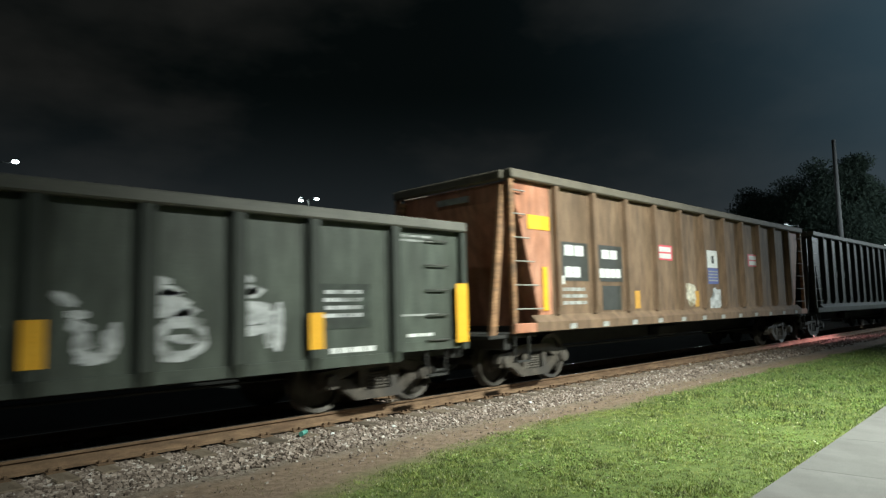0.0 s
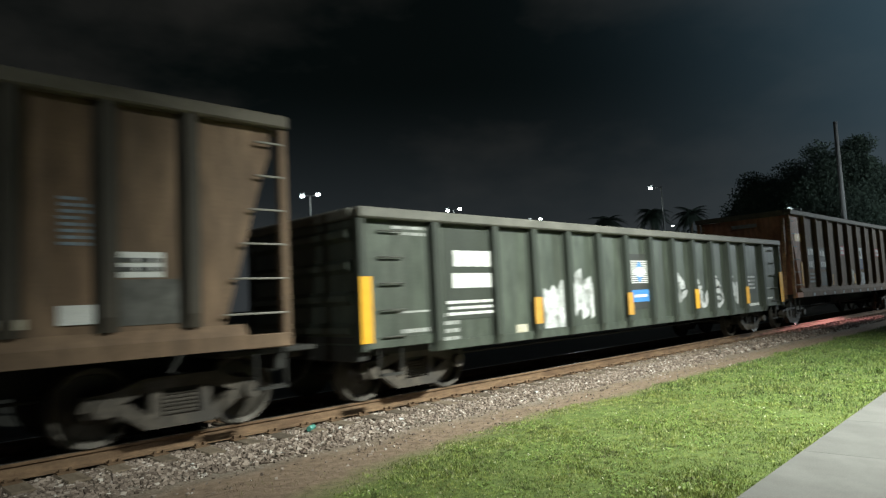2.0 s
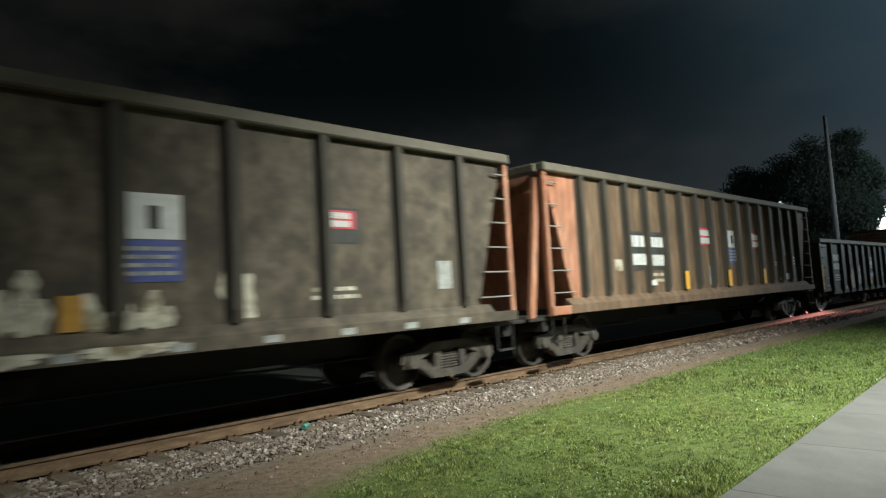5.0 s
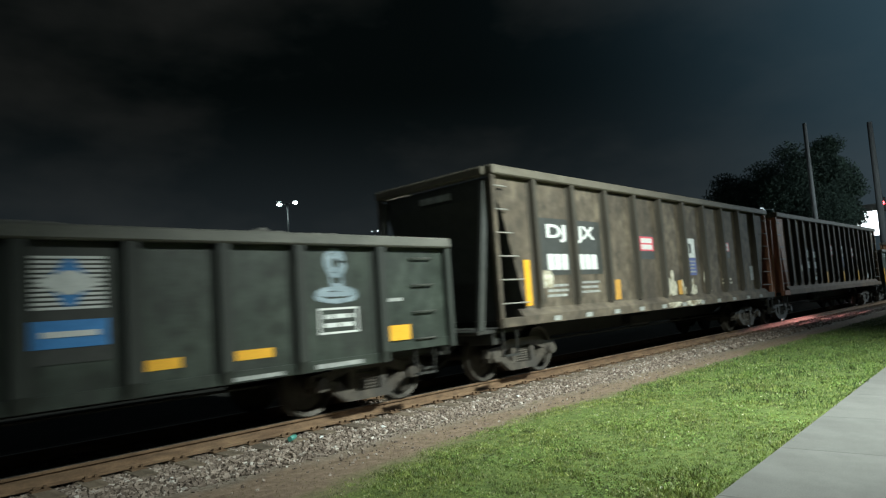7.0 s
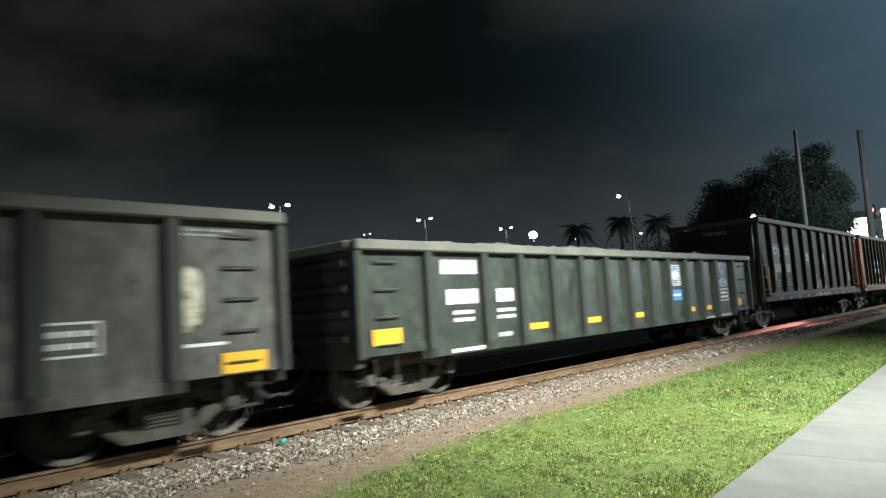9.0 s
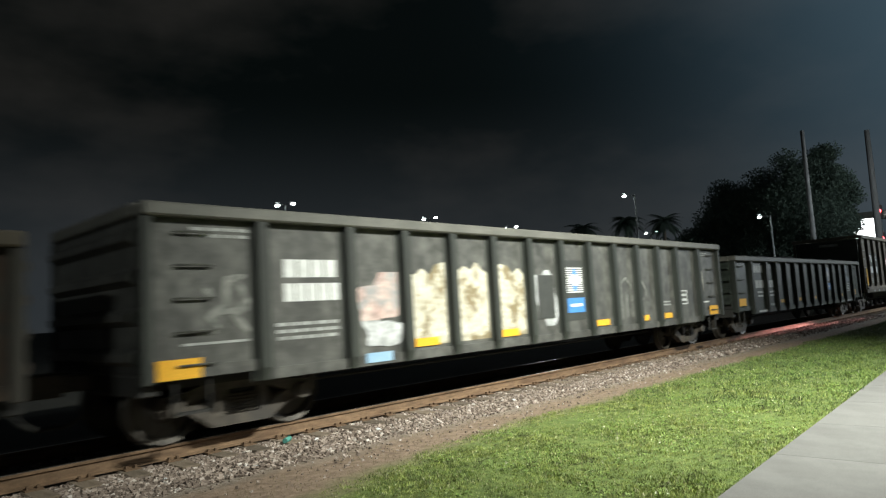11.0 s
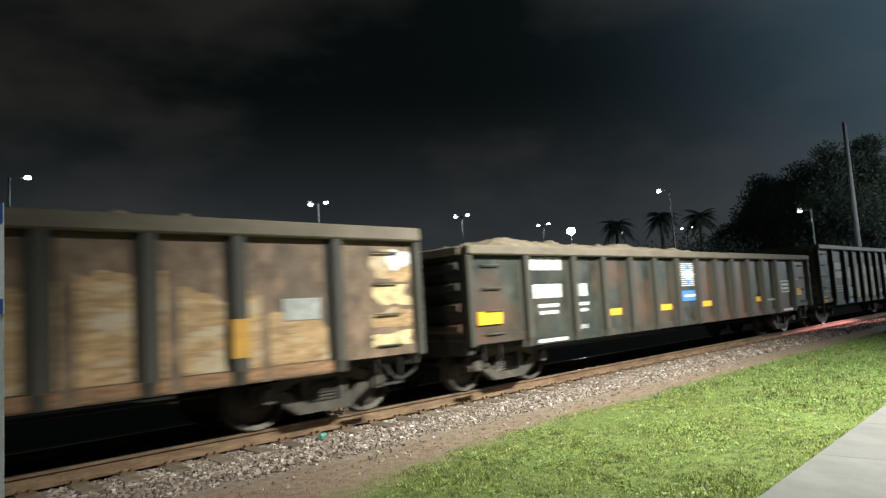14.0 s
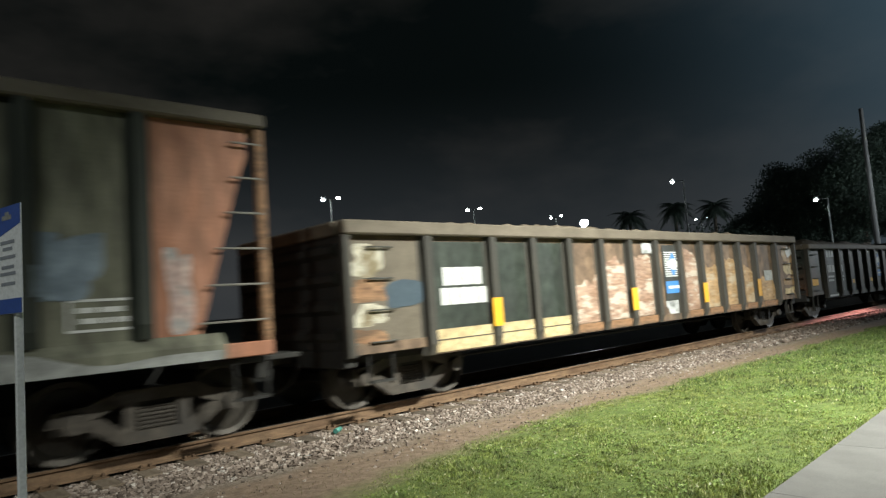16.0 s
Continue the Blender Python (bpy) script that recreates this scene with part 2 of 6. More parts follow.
# upright streaks on the wagons' sheets
STREAK = (1.0, 1.0, 0.28)
BLOTCH = (0.8, 1.0, 0.75)
M = {
    "grey_green": surface("grey_green_paint", (0.046, 0.056, 0.045), (0.070, 0.082, 0.067), 0.50, 0, 2.2, STREAK, 30, 0.12, (0.044, 0.048, 0.040), 1.3, (0.52, 0.75)),
    "olive": surface("olive_grey_paint", (0.130, 0.133, 0.094), (0.190, 0.192, 0.145), 0.65, 0, 2.0, STREAK, 30, 0.12, (0.050, 0.048, 0.034), 1.2, (0.5, 0.72), mottle=1.5),
    "rust_band": surface("rust_band_paint", (0.20, 0.105, 0.052), (0.32, 0.18, 0.095), 0.7, 0, 3, (0.5, 1, 2), 30, 0.12, (0.12, 0.075, 0.045), 2.0, (0.5, 0.66), mottle=1.4),
    # post_ tones mostly run darker than the sheets behind them
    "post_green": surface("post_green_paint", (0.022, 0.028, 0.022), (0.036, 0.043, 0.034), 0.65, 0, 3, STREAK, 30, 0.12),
    "rim_grey": surface("worn_rim_grey", (0.092, 0.092, 0.080), (0.143, 0.139, 0.122), 0.6, 0, 4, (0.5, 1, 1), 35, 0.15),
    "tan": surface("tan_dust_paint", (0.132, 0.082, 0.049), (0.190, 0.126, 0.079), 0.75, 0, 1.8, STREAK, 30, 0.12, (0.071, 0.046, 0.027), 1.1, (0.47, 0.72)),
    "tan_grey": surface("tan_grey_dust_paint", (0.079, 0.062, 0.043), (0.118, 0.096, 0.070), 0.75, 0, 1.8, BLOTCH, 30, 0.12, (0.040, 0.031, 0.023), 1.2, (0.46, 0.70), mottle=1.5),
    "rim_tan": surface("worn_rim_tan", (0.101, 0.088, 0.067), (0.147, 0.130, 0.101), 0.7, 0, 4, (0.5, 1, 1), 35, 0.15),
    "post_tan": surface("post_dark_tan", (0.037, 0.032, 0.024), (0.059, 0.050, 0.038), 0.75, 0, 3, STREAK, 30, 0.12),
    "orange": surface("rust_orange_paint", (0.350, 0.145, 0.080), (0.450, 0.228, 0.150), 0.65, 0, 2.4, STREAK, 30, 0.12, (0.202, 0.067, 0.030), 1.4, (0.5, 0.72)),
    "dark": surface("dark_grey_paint", (0.024, 0.031, 0.025), (0.040, 0.049, 0.040), 0.46, 0, 2.2, BLOTCH, 30, 0.12, (0.027, 0.029, 0.027), 1.3, (0.5, 0.72), mottle=1.5),
    "grey": surface("mid_grey_paint", (0.059, 0.059, 0.054), (0.091, 0.091, 0.083), 0.6, 0, 2.2, BLOTCH, 30, 0.12, (0.041, 0.041, 0.038), 1.3, (0.52, 0.74), mottle=1.5),
    "brown": surface("rusty_brown_paint", (0.017, 0.022, 0.018), (0.048, 0.052, 0.045), 0.50, 0, 1.6, (0.7, 1, 0.8), 30, 0.12, (0.086, 0.046, 0.029), 0.75, (0.46, 0.64), mottle=1.5),
    "umber": surface("umber_paint", (0.125, 0.082, 0.053), (0.185, 0.124, 0.081), 0.68, 0, 1.8, BLOTCH, 30, 0.12, (0.075, 0.062, 0.050), 1.3, (0.5, 0.7), mottle=1.5),
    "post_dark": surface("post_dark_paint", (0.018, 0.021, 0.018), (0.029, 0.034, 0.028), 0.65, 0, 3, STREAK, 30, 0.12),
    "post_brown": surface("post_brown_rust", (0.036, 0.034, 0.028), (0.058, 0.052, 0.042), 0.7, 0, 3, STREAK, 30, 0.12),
    "rim_brown": surface("worn_rim_brown", (0.109, 0.091, 0.067), (0.160, 0.134, 0.101), 0.75, 0, 4, (0.5, 1, 1), 35, 0.2),
    "under": surface("underframe_and_shade_black", (0.018, 0.018, 0.017), (0.030, 0.029, 0.026), 0.8, 0, 4, (1, 1, 1), 40, 0.2),
    "cast": surface("cast_steel_dusty", (0.050, 0.042, 0.034), (0.086, 0.074, 0.060), 0.7, 0.1, 6, (1, 1, 1), 40, 0.25, (0.05, 0.045, 0.04), 2.5, (0.5, 0.65)),
    "wheel": surface("wheel_steel", (0.046, 0.041, 0.035), (0.077, 0.068, 0.057), 0.55, 0.5, 6, (1, 1, 1), 40, 0.1),
    # pale iron: the rungs' highlights are put into the colour
    "rung": surface("pale_lit_grab_iron", (0.20, 0.195, 0.18), (0.32, 0.31, 0.285), 0.5, 0.2, 5, (1, 1, 1), 40, 0.05),
    "rung_dark": surface("dark_grab_iron", (0.050, 0.052, 0.048), (0.120, 0.120, 0.110), 0.4, 0.3, 9, (1, 1, 1), 40, 0.05),
    "white": surface("white_stencil_paint", (0.55, 0.56, 0.55), (0.70, 0.71, 0.70), 0.6, 0, 8, (1, 1, 1), 60, 0.05),
    "faded_white": surface("faded_white_paint", (0.20, 0.21, 0.20), (0.40, 0.41, 0.40), 0.65, 0, 7, (1, 1, 1), 60, 0.05),
    "yellow": surface("yellow_reflector", (0.72, 0.36, 0.022), (0.80, 0.43, 0.035), 0.45, 0, 6, (1, 1, 1), 60, 0.03),
    "old_yellow": surface("dusty_yellow_reflector", (0.40, 0.21, 0.035), (0.56, 0.30, 0.05), 0.6, 0, 6, (1, 1, 1), 60, 0.03),
    "blue": surface("blue_panel_paint", (0.050, 0.190, 0.480), (0.075, 0.250, 0.580), 0.5, 0, 6, (1, 1, 1), 60, 0.03),
    "pale_blue": surface("pale_blue_paint", (0.22, 0.38, 0.55), (0.32, 0.47, 0.62), 0.5, 0, 6, (1, 1, 1), 60, 0.03),
    "navy": surface("navy_panel_paint", (0.05, 0.07, 0.24), (0.075, 0.10, 0.32), 0.5, 0, 6, (1, 1, 1), 60, 0.03),
    "red": surface("red_panel_paint", (0.52, 0.045, 0.070), (0.62, 0.075, 0.10), 0.5, 0, 6, (1, 1, 1), 60, 0.03),
    "black_patch": surface("dark_paint_and_shade", (0.030, 0.032, 0.030), (0.048, 0.050, 0.046), 0.6, 0, 5, (1, 1, 1), 50, 0.05),
    "graf_white": surface("white_spray_paint", (0.36, 0.37, 0.38), (0.58, 0.59, 0.60), 0.55, 0, 4, (1, 1, 1), 40, 0.03, (0.16, 0.17, 0.16), 3.2, (0.52, 0.62)),
    "graf_cream": surface("cream_spray_paint", (0.40, 0.365, 0.285), (0.60, 0.57, 0.47), 0.6, 0, 4, (1, 1, 1), 40, 0.03, (0.20, 0.16, 0.09), 3.0, (0.5, 0.6)),
    "graf_mixed": surface("mixed_spray_paint", (0.22, 0.125, 0.080), (0.42, 0.29, 0.215), 0.6, 0, 2.6, (0.6, 1, 2.4), 40, 0.03, (0.48, 0.42, 0.35), 2.4, (0.52, 0.60)),
    "graf_gold": surface("golden_spray_paint", (0.27, 0.165, 0.075), (0.44, 0.29, 0.15), 0.6, 0, 3.0, (0.6, 1, 2.0), 40, 0.03, (0.42, 0.34, 0.24), 2.2, (0.52, 0.62)),
    "graf_pink": surface("pink_spray_paint", (0.40, 0.27, 0.24), (0.58, 0.46, 0.42), 0.6, 0, 4, (1, 1, 1), 40, 0.03, (0.30, 0.30, 0.30), 3.0, (0.5, 0.6)),
    "graf_blue": surface("blue_grey_spray_paint", (0.12, 0.16, 0.20), (0.26, 0.33, 0.40), 0.6, 0, 4, (1, 1, 1), 40, 0.03),
    "dull_blue": surface("dull_blue_paint", (0.038, 0.062, 0.085), (0.062, 0.092, 0.118), 0.6, 0, 4, (1, 1, 1), 40, 0.03),
    "graf_faint": surface("faint_white_spray_paint", (0.12, 0.125, 0.115), (0.24, 0.24, 0.22), 0.6, 0, 4, (1, 1, 1), 40, 0.03, (0.07, 0.07, 0.065), 3.0, (0.5, 0.62)),
    "graf_pale": surface("pale_blue_spray_paint", (0.13, 0.17, 0.20), (0.30, 0.36, 0.41), 0.6, 0, 5, (1, 1, 1), 40, 0.03),
    "cream": surface("cream_stripe_paint", (0.44, 0.34, 0.18), (0.58, 0.46, 0.26), 0.6, 0, 3, (1, 1, 1), 40, 0.05, (0.30, 0.19, 0.09), 2.0, (0.58, 0.68)),
    "load_grey": surface("grey_rubble_load", (0.085, 0.082, 0.074), (0.17, 0.165, 0.15), 0.9, 0, 5, (1, 1, 1), 30, 0.6),
    "load": surface("rubble_load", (0.12, 0.096, 0.066), (0.22, 0.18, 0.13), 0.9, 0, 5, (1, 1, 1), 30, 0.6),
}

# ---------------- mesh helpers ----------------
def box(bm, x0, x1, y0, y1, z0, z1):
    v = [bm.verts.new(c) for c in ((x0, y0, z0), (x1, y0, z0), (x1, y1, z0), (x0, y1, z0), (x0, y0, z1), (x1, y0, z1), (x1, y1, z1), (x0, y1, z1))]
    for f in ((3, 2, 1, 0), (4, 5, 6, 7), (0, 1, 5, 4), (1, 2, 6, 5), (2, 3, 7, 6), (3, 0, 4, 7)):
        bm.faces.new([v[i] for i in f])


def boxes(*bs, bevel=0.0):
    bm = bmesh.new()
    for b in bs:
        box(bm, *b)
    if bevel:
        bmesh.ops.bevel(bm, geom=bm.edges[:], offset=bevel, segments=1, affect="EDGES")
    return bm


def prism(bm, outline, axis, a, b):
    """An outline of pairs, drawn out along an axis from a to b."""
    def at(p, q, s):
        return {"x": (s, p, q), "y": (p, s, q), "z": (p, q, s)}[axis]
    lo = [bm.verts.new(at(p, q, a)) for p, q in outline]
    hi = [bm.verts.new(at(p, q, b)) for p, q in outline]
    k = len(outline)
    bm.faces.new(lo)
    bm.faces.new(hi[::-1])
    for i in range(k):
        bm.faces.new((lo[i], hi[i], hi[(i + 1) % k], lo[(i + 1) % k]))
    bmesh.ops.recalc_face_normals(bm, faces=bm.faces[:])


def tube(bm, a, b, r0, r1=None, n=8, caps=True):
    a, b = Vector(a), Vector(b)
    r1 = r0 if r1 is None else r1
    z = (b - a).normalized()
    x = z.orthogonal().normalized()
    y = z.cross(x)
    ring = [[bm.verts.new(p + (x * math.cos(t) + y * math.sin(t)) * r) for t in (2 * math.pi * i / n for i in range(n))] for p, r in ((a, r0), (b, r1))]
    for i in range(n):
        f = bm.faces.new((ring[0][i], ring[0][(i + 1) % n], ring[1][(i + 1) % n], ring[1][i]))
        f.smooth = n > 6
    if caps:
        bm.faces.new(ring[0][::-1])
        bm.faces.new(ring[1])


def lathe(bm, profile, n=28, axis_at=(0, 0, 0)):
    """Profile of (radius, along y), turned about the y axis."""
    cx, cy, cz = axis_at
    rings = [[bm.verts.new((cx + r * math.cos(t), cy + h, cz + r * math.sin(t))) for t in (2 * math.pi * i / n for i in range(n))] for r, h in profile]
    for p, q in zip(rings, rings[1:]):
        for i in range(n):
            bm.faces.new((p[i], p[(i + 1) % n], q[(i + 1) % n], q[i])).smooth = False
    bm.faces.new(rings[0])
    bm.faces.new(rings[-1][::-1])
    bmesh.ops.recalc_face_normals(bm, faces=bm.faces[:])


def mesh_of(name, bm, material):
    me = bpy.data.meshes.new(name)
    bm.to_mesh(me)
    bm.free()
    if material:
        me.materials.append(material)
    return me


def part(name, bm, material, parent, label="", at=(0, 0, 0)):
    me = bm if isinstance(bm, bpy.types.Mesh) else mesh_of(name, bm, material)
    ob = new(name, me)
    ob.parent = parent
    ob.location = at
    return tagged(ob, label)


def raw(name, verts, faces, material):
    me = bpy.data.meshes.new(name)
    me.from_pydata([tuple(v) for v in verts], [], [tuple(f) for f in faces])
    me.materials.append(material)
    return me


def empty(name, label, category, group="", at=(0, 0, 0)):
    ob = new(name)
    ob.location = at
    return tagged(ob, label, category, group)


# ---------------- the train ----------------
TRACK_Y = 8.95
SPEEDS = [(0.0, 7.21), (3.7, 7.22), (5.8, 7.385), (9.2, 7.385), (11.3, 7.333), (16.0, 7.326)]


def run(t):
    """Metres that the train has gone at t seconds."""
    s = 0.0
    for (t0, v0), (t1, v1) in zip(SPEEDS, SPEEDS[1:]):
        if t <= t0:
            break
        e = min(t, t1)
        ve = v0 + (v1 - v0) * (e - t0) / (t1 - t0)
        s += (v0 + ve) / 2 * (e - t0)
    return s


WHEEL_R = 0.457
MOVING, WHEELSETS = [], []
rng = random.Random(5)
MESH = {}


def shared(key, make):
    if key not in MESH:
        MESH[key] = make()
    return MESH[key]


def wheel_mesh():
    bm = bmesh.new()
    for s in (-1, 1):
        prof = [(0.10, s * 0.66), (0.13, s * 0.80), (0.20, s * 0.735), (0.36, s * 0.725), (0.385, s * 0.80), (WHEEL_R - 0.012, s * 0.82), (WHEEL_R, s * 0.79), (WHEEL_R + 0.004, s * 0.72), (WHEEL_R + 0.026, s * 0.705), (WHEEL_R + 0.024, s * 0.685), (0.36, s * 0.68), (0.2, s * 0.69)]
        lathe(bm, prof, 32)
    tube(bm, (0, -1.02, 0), (0, 1.02, 0), 0.085, n=12)
    return mesh_of("wheelset", bm, M["wheel"])


def side_frame_mesh(s):
    """Cast truck side: arched top, dipped tension member, spring window."""
    bm = bmesh.new()
    y0, y1 = s * 0.93, s * 1.07
    top = [(-1.10, 0.44), (-1.06, 0.60), (-0.72, 0.63), (-0.42, 0.74), (0.42, 0.74), (0.72, 0.63), (1.06, 0.60), (1.10, 0.44)]
    under_top = [(0.74, 0.46), (0.36, 0.60), (-0.36, 0.60), (-0.74, 0.46)]
    prism(bm, top + under_top, "y", y0, y1)
    prism(bm, [(-0.86, 0.46), (-0.60, 0.48), (-0.32, 0.28), (0.32, 0.28), (0.60, 0.48), (0.86, 0.46), (0.40, 0.15), (-0.40, 0.15)], "y", y0, y1)
    for sx in (-1, 1):
        prism(bm, [(sx * 0.36, 0.27), (sx * 0.24, 0.27), (sx * 0.22, 0.62), (sx * 0.36, 0.62)], "y", y0 - s * 0.003, y1 + s * 0.004)
        box(bm, sx * 0.89 - 0.15, sx * 0.89 + 0.15, min(y0, y1) - 0.01, max(y0, y1) + 0.02, 0.36, 0.57)
        tube(bm, (sx * 0.89, y1, 0.457), (sx * 0.89, y1 + s * 0.09, 0.457), 0.115, 0.10, n=12)
    return mesh_of("side_frame", bm, M["cast"])


def spring_mesh(s):
    bm = bmesh.new()
    prof = []
    for k in range(6):
        prof += [(0.048, 0.045 * k), (0.062, 0.045 * k + 0.012), (0.062, 0.045 * k + 0.026)]
    n = 10
    rings = [[bm.verts.new((q * math.cos(t), s * 1.0 + q * math.sin(t), 0.285 + h)) for t in (2 * math.pi * i / n for i in range(n))] for q, h in prof]
    for p, q in zip(rings, rings[1:]):
        for i in range(n):
            bm.faces.new((p[i], p[(i + 1) % n], q[(i + 1) % n], q[i]))
    bm.faces.new(rings[0][::-1])
    bm.faces.new(rings[-1])
    return mesh_of("spring", bm, M["cast"])


def truck(car, x):
    def make():
        bm = bmesh.new()
        box(bm, -0.20, 0.20, -1.0, 1.0, 0.50, 0.72)
        box(bm, -0.12, 0.12, -0.35, 0.35, 0.72, 0.80)
        for s in (-1, 1):
            box(bm, s * 0.38 - 0.05, s * 0.38 + 0.05, -0.8, 0.8, 0.36, 0.46)
        return mesh_of("truck", bm, M["under"])
    tr = part("truck", shared("truck", make), None, car, "dusty cast steel four-wheel truck", (x, 0, 0))
    for s in (-1, 1):
        part("side_frame", shared(("sf", s), lambda: side_frame_mesh(s)), None, tr)
        for x0 in (-0.14, 0.0, 0.14):
            part("spring", shared(("sp", s), lambda: spring_mesh(s)), None, tr, "", (x0, 0, 0))
    for wx in (-0.89, 0.89):
        w = part("wheelset", shared("wheelset", wheel_mesh), None, tr, "", (wx, 0, WHEEL_R))
        WHEELSETS.append(w)
    return tr


def coupler(car, x, s):
    bm = boxes((x, x + s * 0.52, -0.10, 0.10, 0.72, 0.92), (x + s * 0.36, x + s * 0.56, -0.20, 0.16, 0.68, 0.96), bevel=0.02)
    bmesh.ops.recalc_face_normals(bm, faces=bm.faces[:])
    part("coupler", bm, M["cast"], car)
    hose = bmesh.new()
    pts = [(x + s * 0.05, -0.42, 0.72), (x + s * 0.22, -0.42, 0.46), (x + s * 0.42, -0.36, 0.34), (x + s * 0.58, -0.28, 0.36)]
    for p, q in zip(pts, pts[1:]):
        tube(hose, p, q, 0.025, n=6)
    part("brake_hose", hose, M["under"], car)


# decals lie just off the near side sheet (local -y)
def slab(car, name, cx, cz, w, h, y, material, label="", thick=0.006):
    return part(name, boxes((-w / 2, w / 2, -thick, 0, -h / 2, h / 2)), material, car, label, (cx, y, cz))


def rect(car, name, u0, u1, z0, z1, y, material, label="", thick=0.006):
    return slab(car, name, (u0 + u1) / 2, (z0 + z1) / 2, abs(u1 - u0), abs(z1 - z0), y, material, label, thick)


def marking(car, u0, u1, z0, z1, y, n, material, label="white stencilled marking"):
    """Plain blocks in the place of a word or a number."""
    bm = bmesh.new()
    step = (u1 - u0) / n
    for i in range(n):
        a = u0 + i * step
        box(bm, a + step * 0.07, a + step * 0.91, y - 0.006, y, z0, z1)
    part("marking", bm, material, car, label)


def lettering(car, text, u0, u1, z0, z1, y, material, label):
    """Raised letters filling a width and a height on the near side."""
    cu = bpy.data.curves.new("lettering", "FONT")
    cu.body, cu.size, cu.extrude, cu.offset = text, 1.0, 0.003, 0.032
    tmp = bpy.data.objects.new("lettering", cu)
    me = bpy.data.meshes.new_from_object(tmp)
    bpy.data.objects.remove(tmp)
    xs, zs = [v.co.x for v in me.vertices], [v.co.y for v in me.vertices]
    fx, fz = (u1 - u0) / (max(xs) - min(xs)), (z1 - z0) / (max(zs) - min(zs))
    x0, y0 = min(xs), min(zs)
    for v in me.vertices:
        v.co = (u0 + (v.co.x - x0) * fx, y - 0.003 - v.co.z, z0 + (v.co.y - y0) * fz)
    me.materials.clear()
    me.materials.append(material)
    part("lettering", me, None, car, label)


def fine_print(car, u0, u1, z0, z1, y, rows, material=None):
    bm = bmesh.new()
    dz = (z1 - z0) / rows
    for r in range(rows):
        x = u0 + rng.uniform(0, 0.04)
        while x < u1 - 0.05:
            w = rng.uniform(0.08, 0.24)
            box(bm, x, min(x + w, u1), y - 0.005, y, z0 + dz * (r + 0.25), z0 + dz * (r + 0.75))
            x += w + 0.035
    part("small_lettering", bm, material or M["faded_white"], car)


def blob(car, name, u0, u1, z0, z1, y, material, seed, label="", n=44, rough=0.22, layers=3):
    """Loose sprayed shapes with uneven outlines filling about that area."""
    r = random.Random(seed)
    bm = bmesh.new()
    w, h = (u1 - u0), (z1 - z0)
    for k in range(layers):
        cx = (u0 + u1) / 2 + r.uniform(-0.16, 0.16) * w * (k > 0)
        cz = z0 + h * (0.5 if k == 0 else r.uniform(0.3, 0.7))
        fx, fz = (0.46, 0.46) if k == 0 else (r.uniform(0.22, 0.42), r.uniform(0.2, 0.4))
        ph = [r.uniform(0, 6.28) for _ in range(5)]
        vs = []
        for i in range(n):
            t = 2 * math.pi * i / n
            q = 1 + rough * sum(math.sin(t * m + ph[m - 2]) / m * 1.6 for m in range(2, 7))
            ct, st = math.cos(t), math.sin(t)
            sq = 1 / max(abs(ct), abs(st)) ** 0.55
            x = min(max(cx + ct * sq * q * fx * w, u0), u1)
            z = min(max(cz + st * sq * q * fz * h, z0), z1)
            vs.append(bm.verts.new((x, y - 0.004 - 0.002 * k, z)))
        bm.faces.new(vs)
    bmesh.ops.remove_doubles(bm, verts=bm.verts[:], dist=0.0005)
    bmesh.ops.recalc_face_normals(bm, faces=bm.faces[:])
    part(name, bm, material, car, label)


def strokes(car, u0, u1, z0, z1, y, material, seed, label="white sprayed lettering", n=6, width=0.13):
    """Sprayed lettering: broad overlapping strokes that swing up and down."""
    r = random.Random(seed)
    bm = bmesh.new()
    for k in range(n):
        w = width * r.uniform(0.7, 1.25)
        cx = u0 + (u1 - u0) * (k + 0.5) / n
        pts = []
        amp = (u1 - u0) / n * r.uniform(0.6, 1.3)
        hi, lo = z1 - r.uniform(0, 0.25) * (z1 - z0), z0 + r.uniform(0, 0.25) * (z1 - z0)
        ph = r.uniform(0, 6.28)
        for i in range(9):
            s = i / 8
            pts.append((cx + amp * 0.6 * math.sin(ph + s * 4.2), lo + (hi - lo) * s))
        prev = None
        yy = y - 0.004 - 0.0015 * k
        for i, (x, z) in enumerate(pts):
            e = w * (0.55 + 0.45 * math.sin(math.pi * (0.15 + 0.7 * i / 8)))
            p = [bm.verts.new((min(max(x - e, u0), u1), yy, z - e * 0.35)), bm.verts.new((min(max(x + e, u0), u1), yy, z + e * 0.35))]
            if prev:
                bm.faces.new((prev[0], prev[1], p[1], p[0]))
            prev = p
    for z in (z0 + (z1 - z0) * 0.25, z0 + (z1 - z0) * 0.62):
        q = r.uniform(0.05, 0.09)
        yy = y - 0.016
        bm.faces.new([bm.verts.new((x, yy, zz)) for x, zz in ((u0, z - q), (u1 - 0.04, z - q * 0.4), (u1, z + q), (u0 + 0.03, z + q * 0.7))])
    bmesh.ops.recalc_face_normals(bm, faces=bm.faces[:])
    part("graffiti", bm, material, car, label)


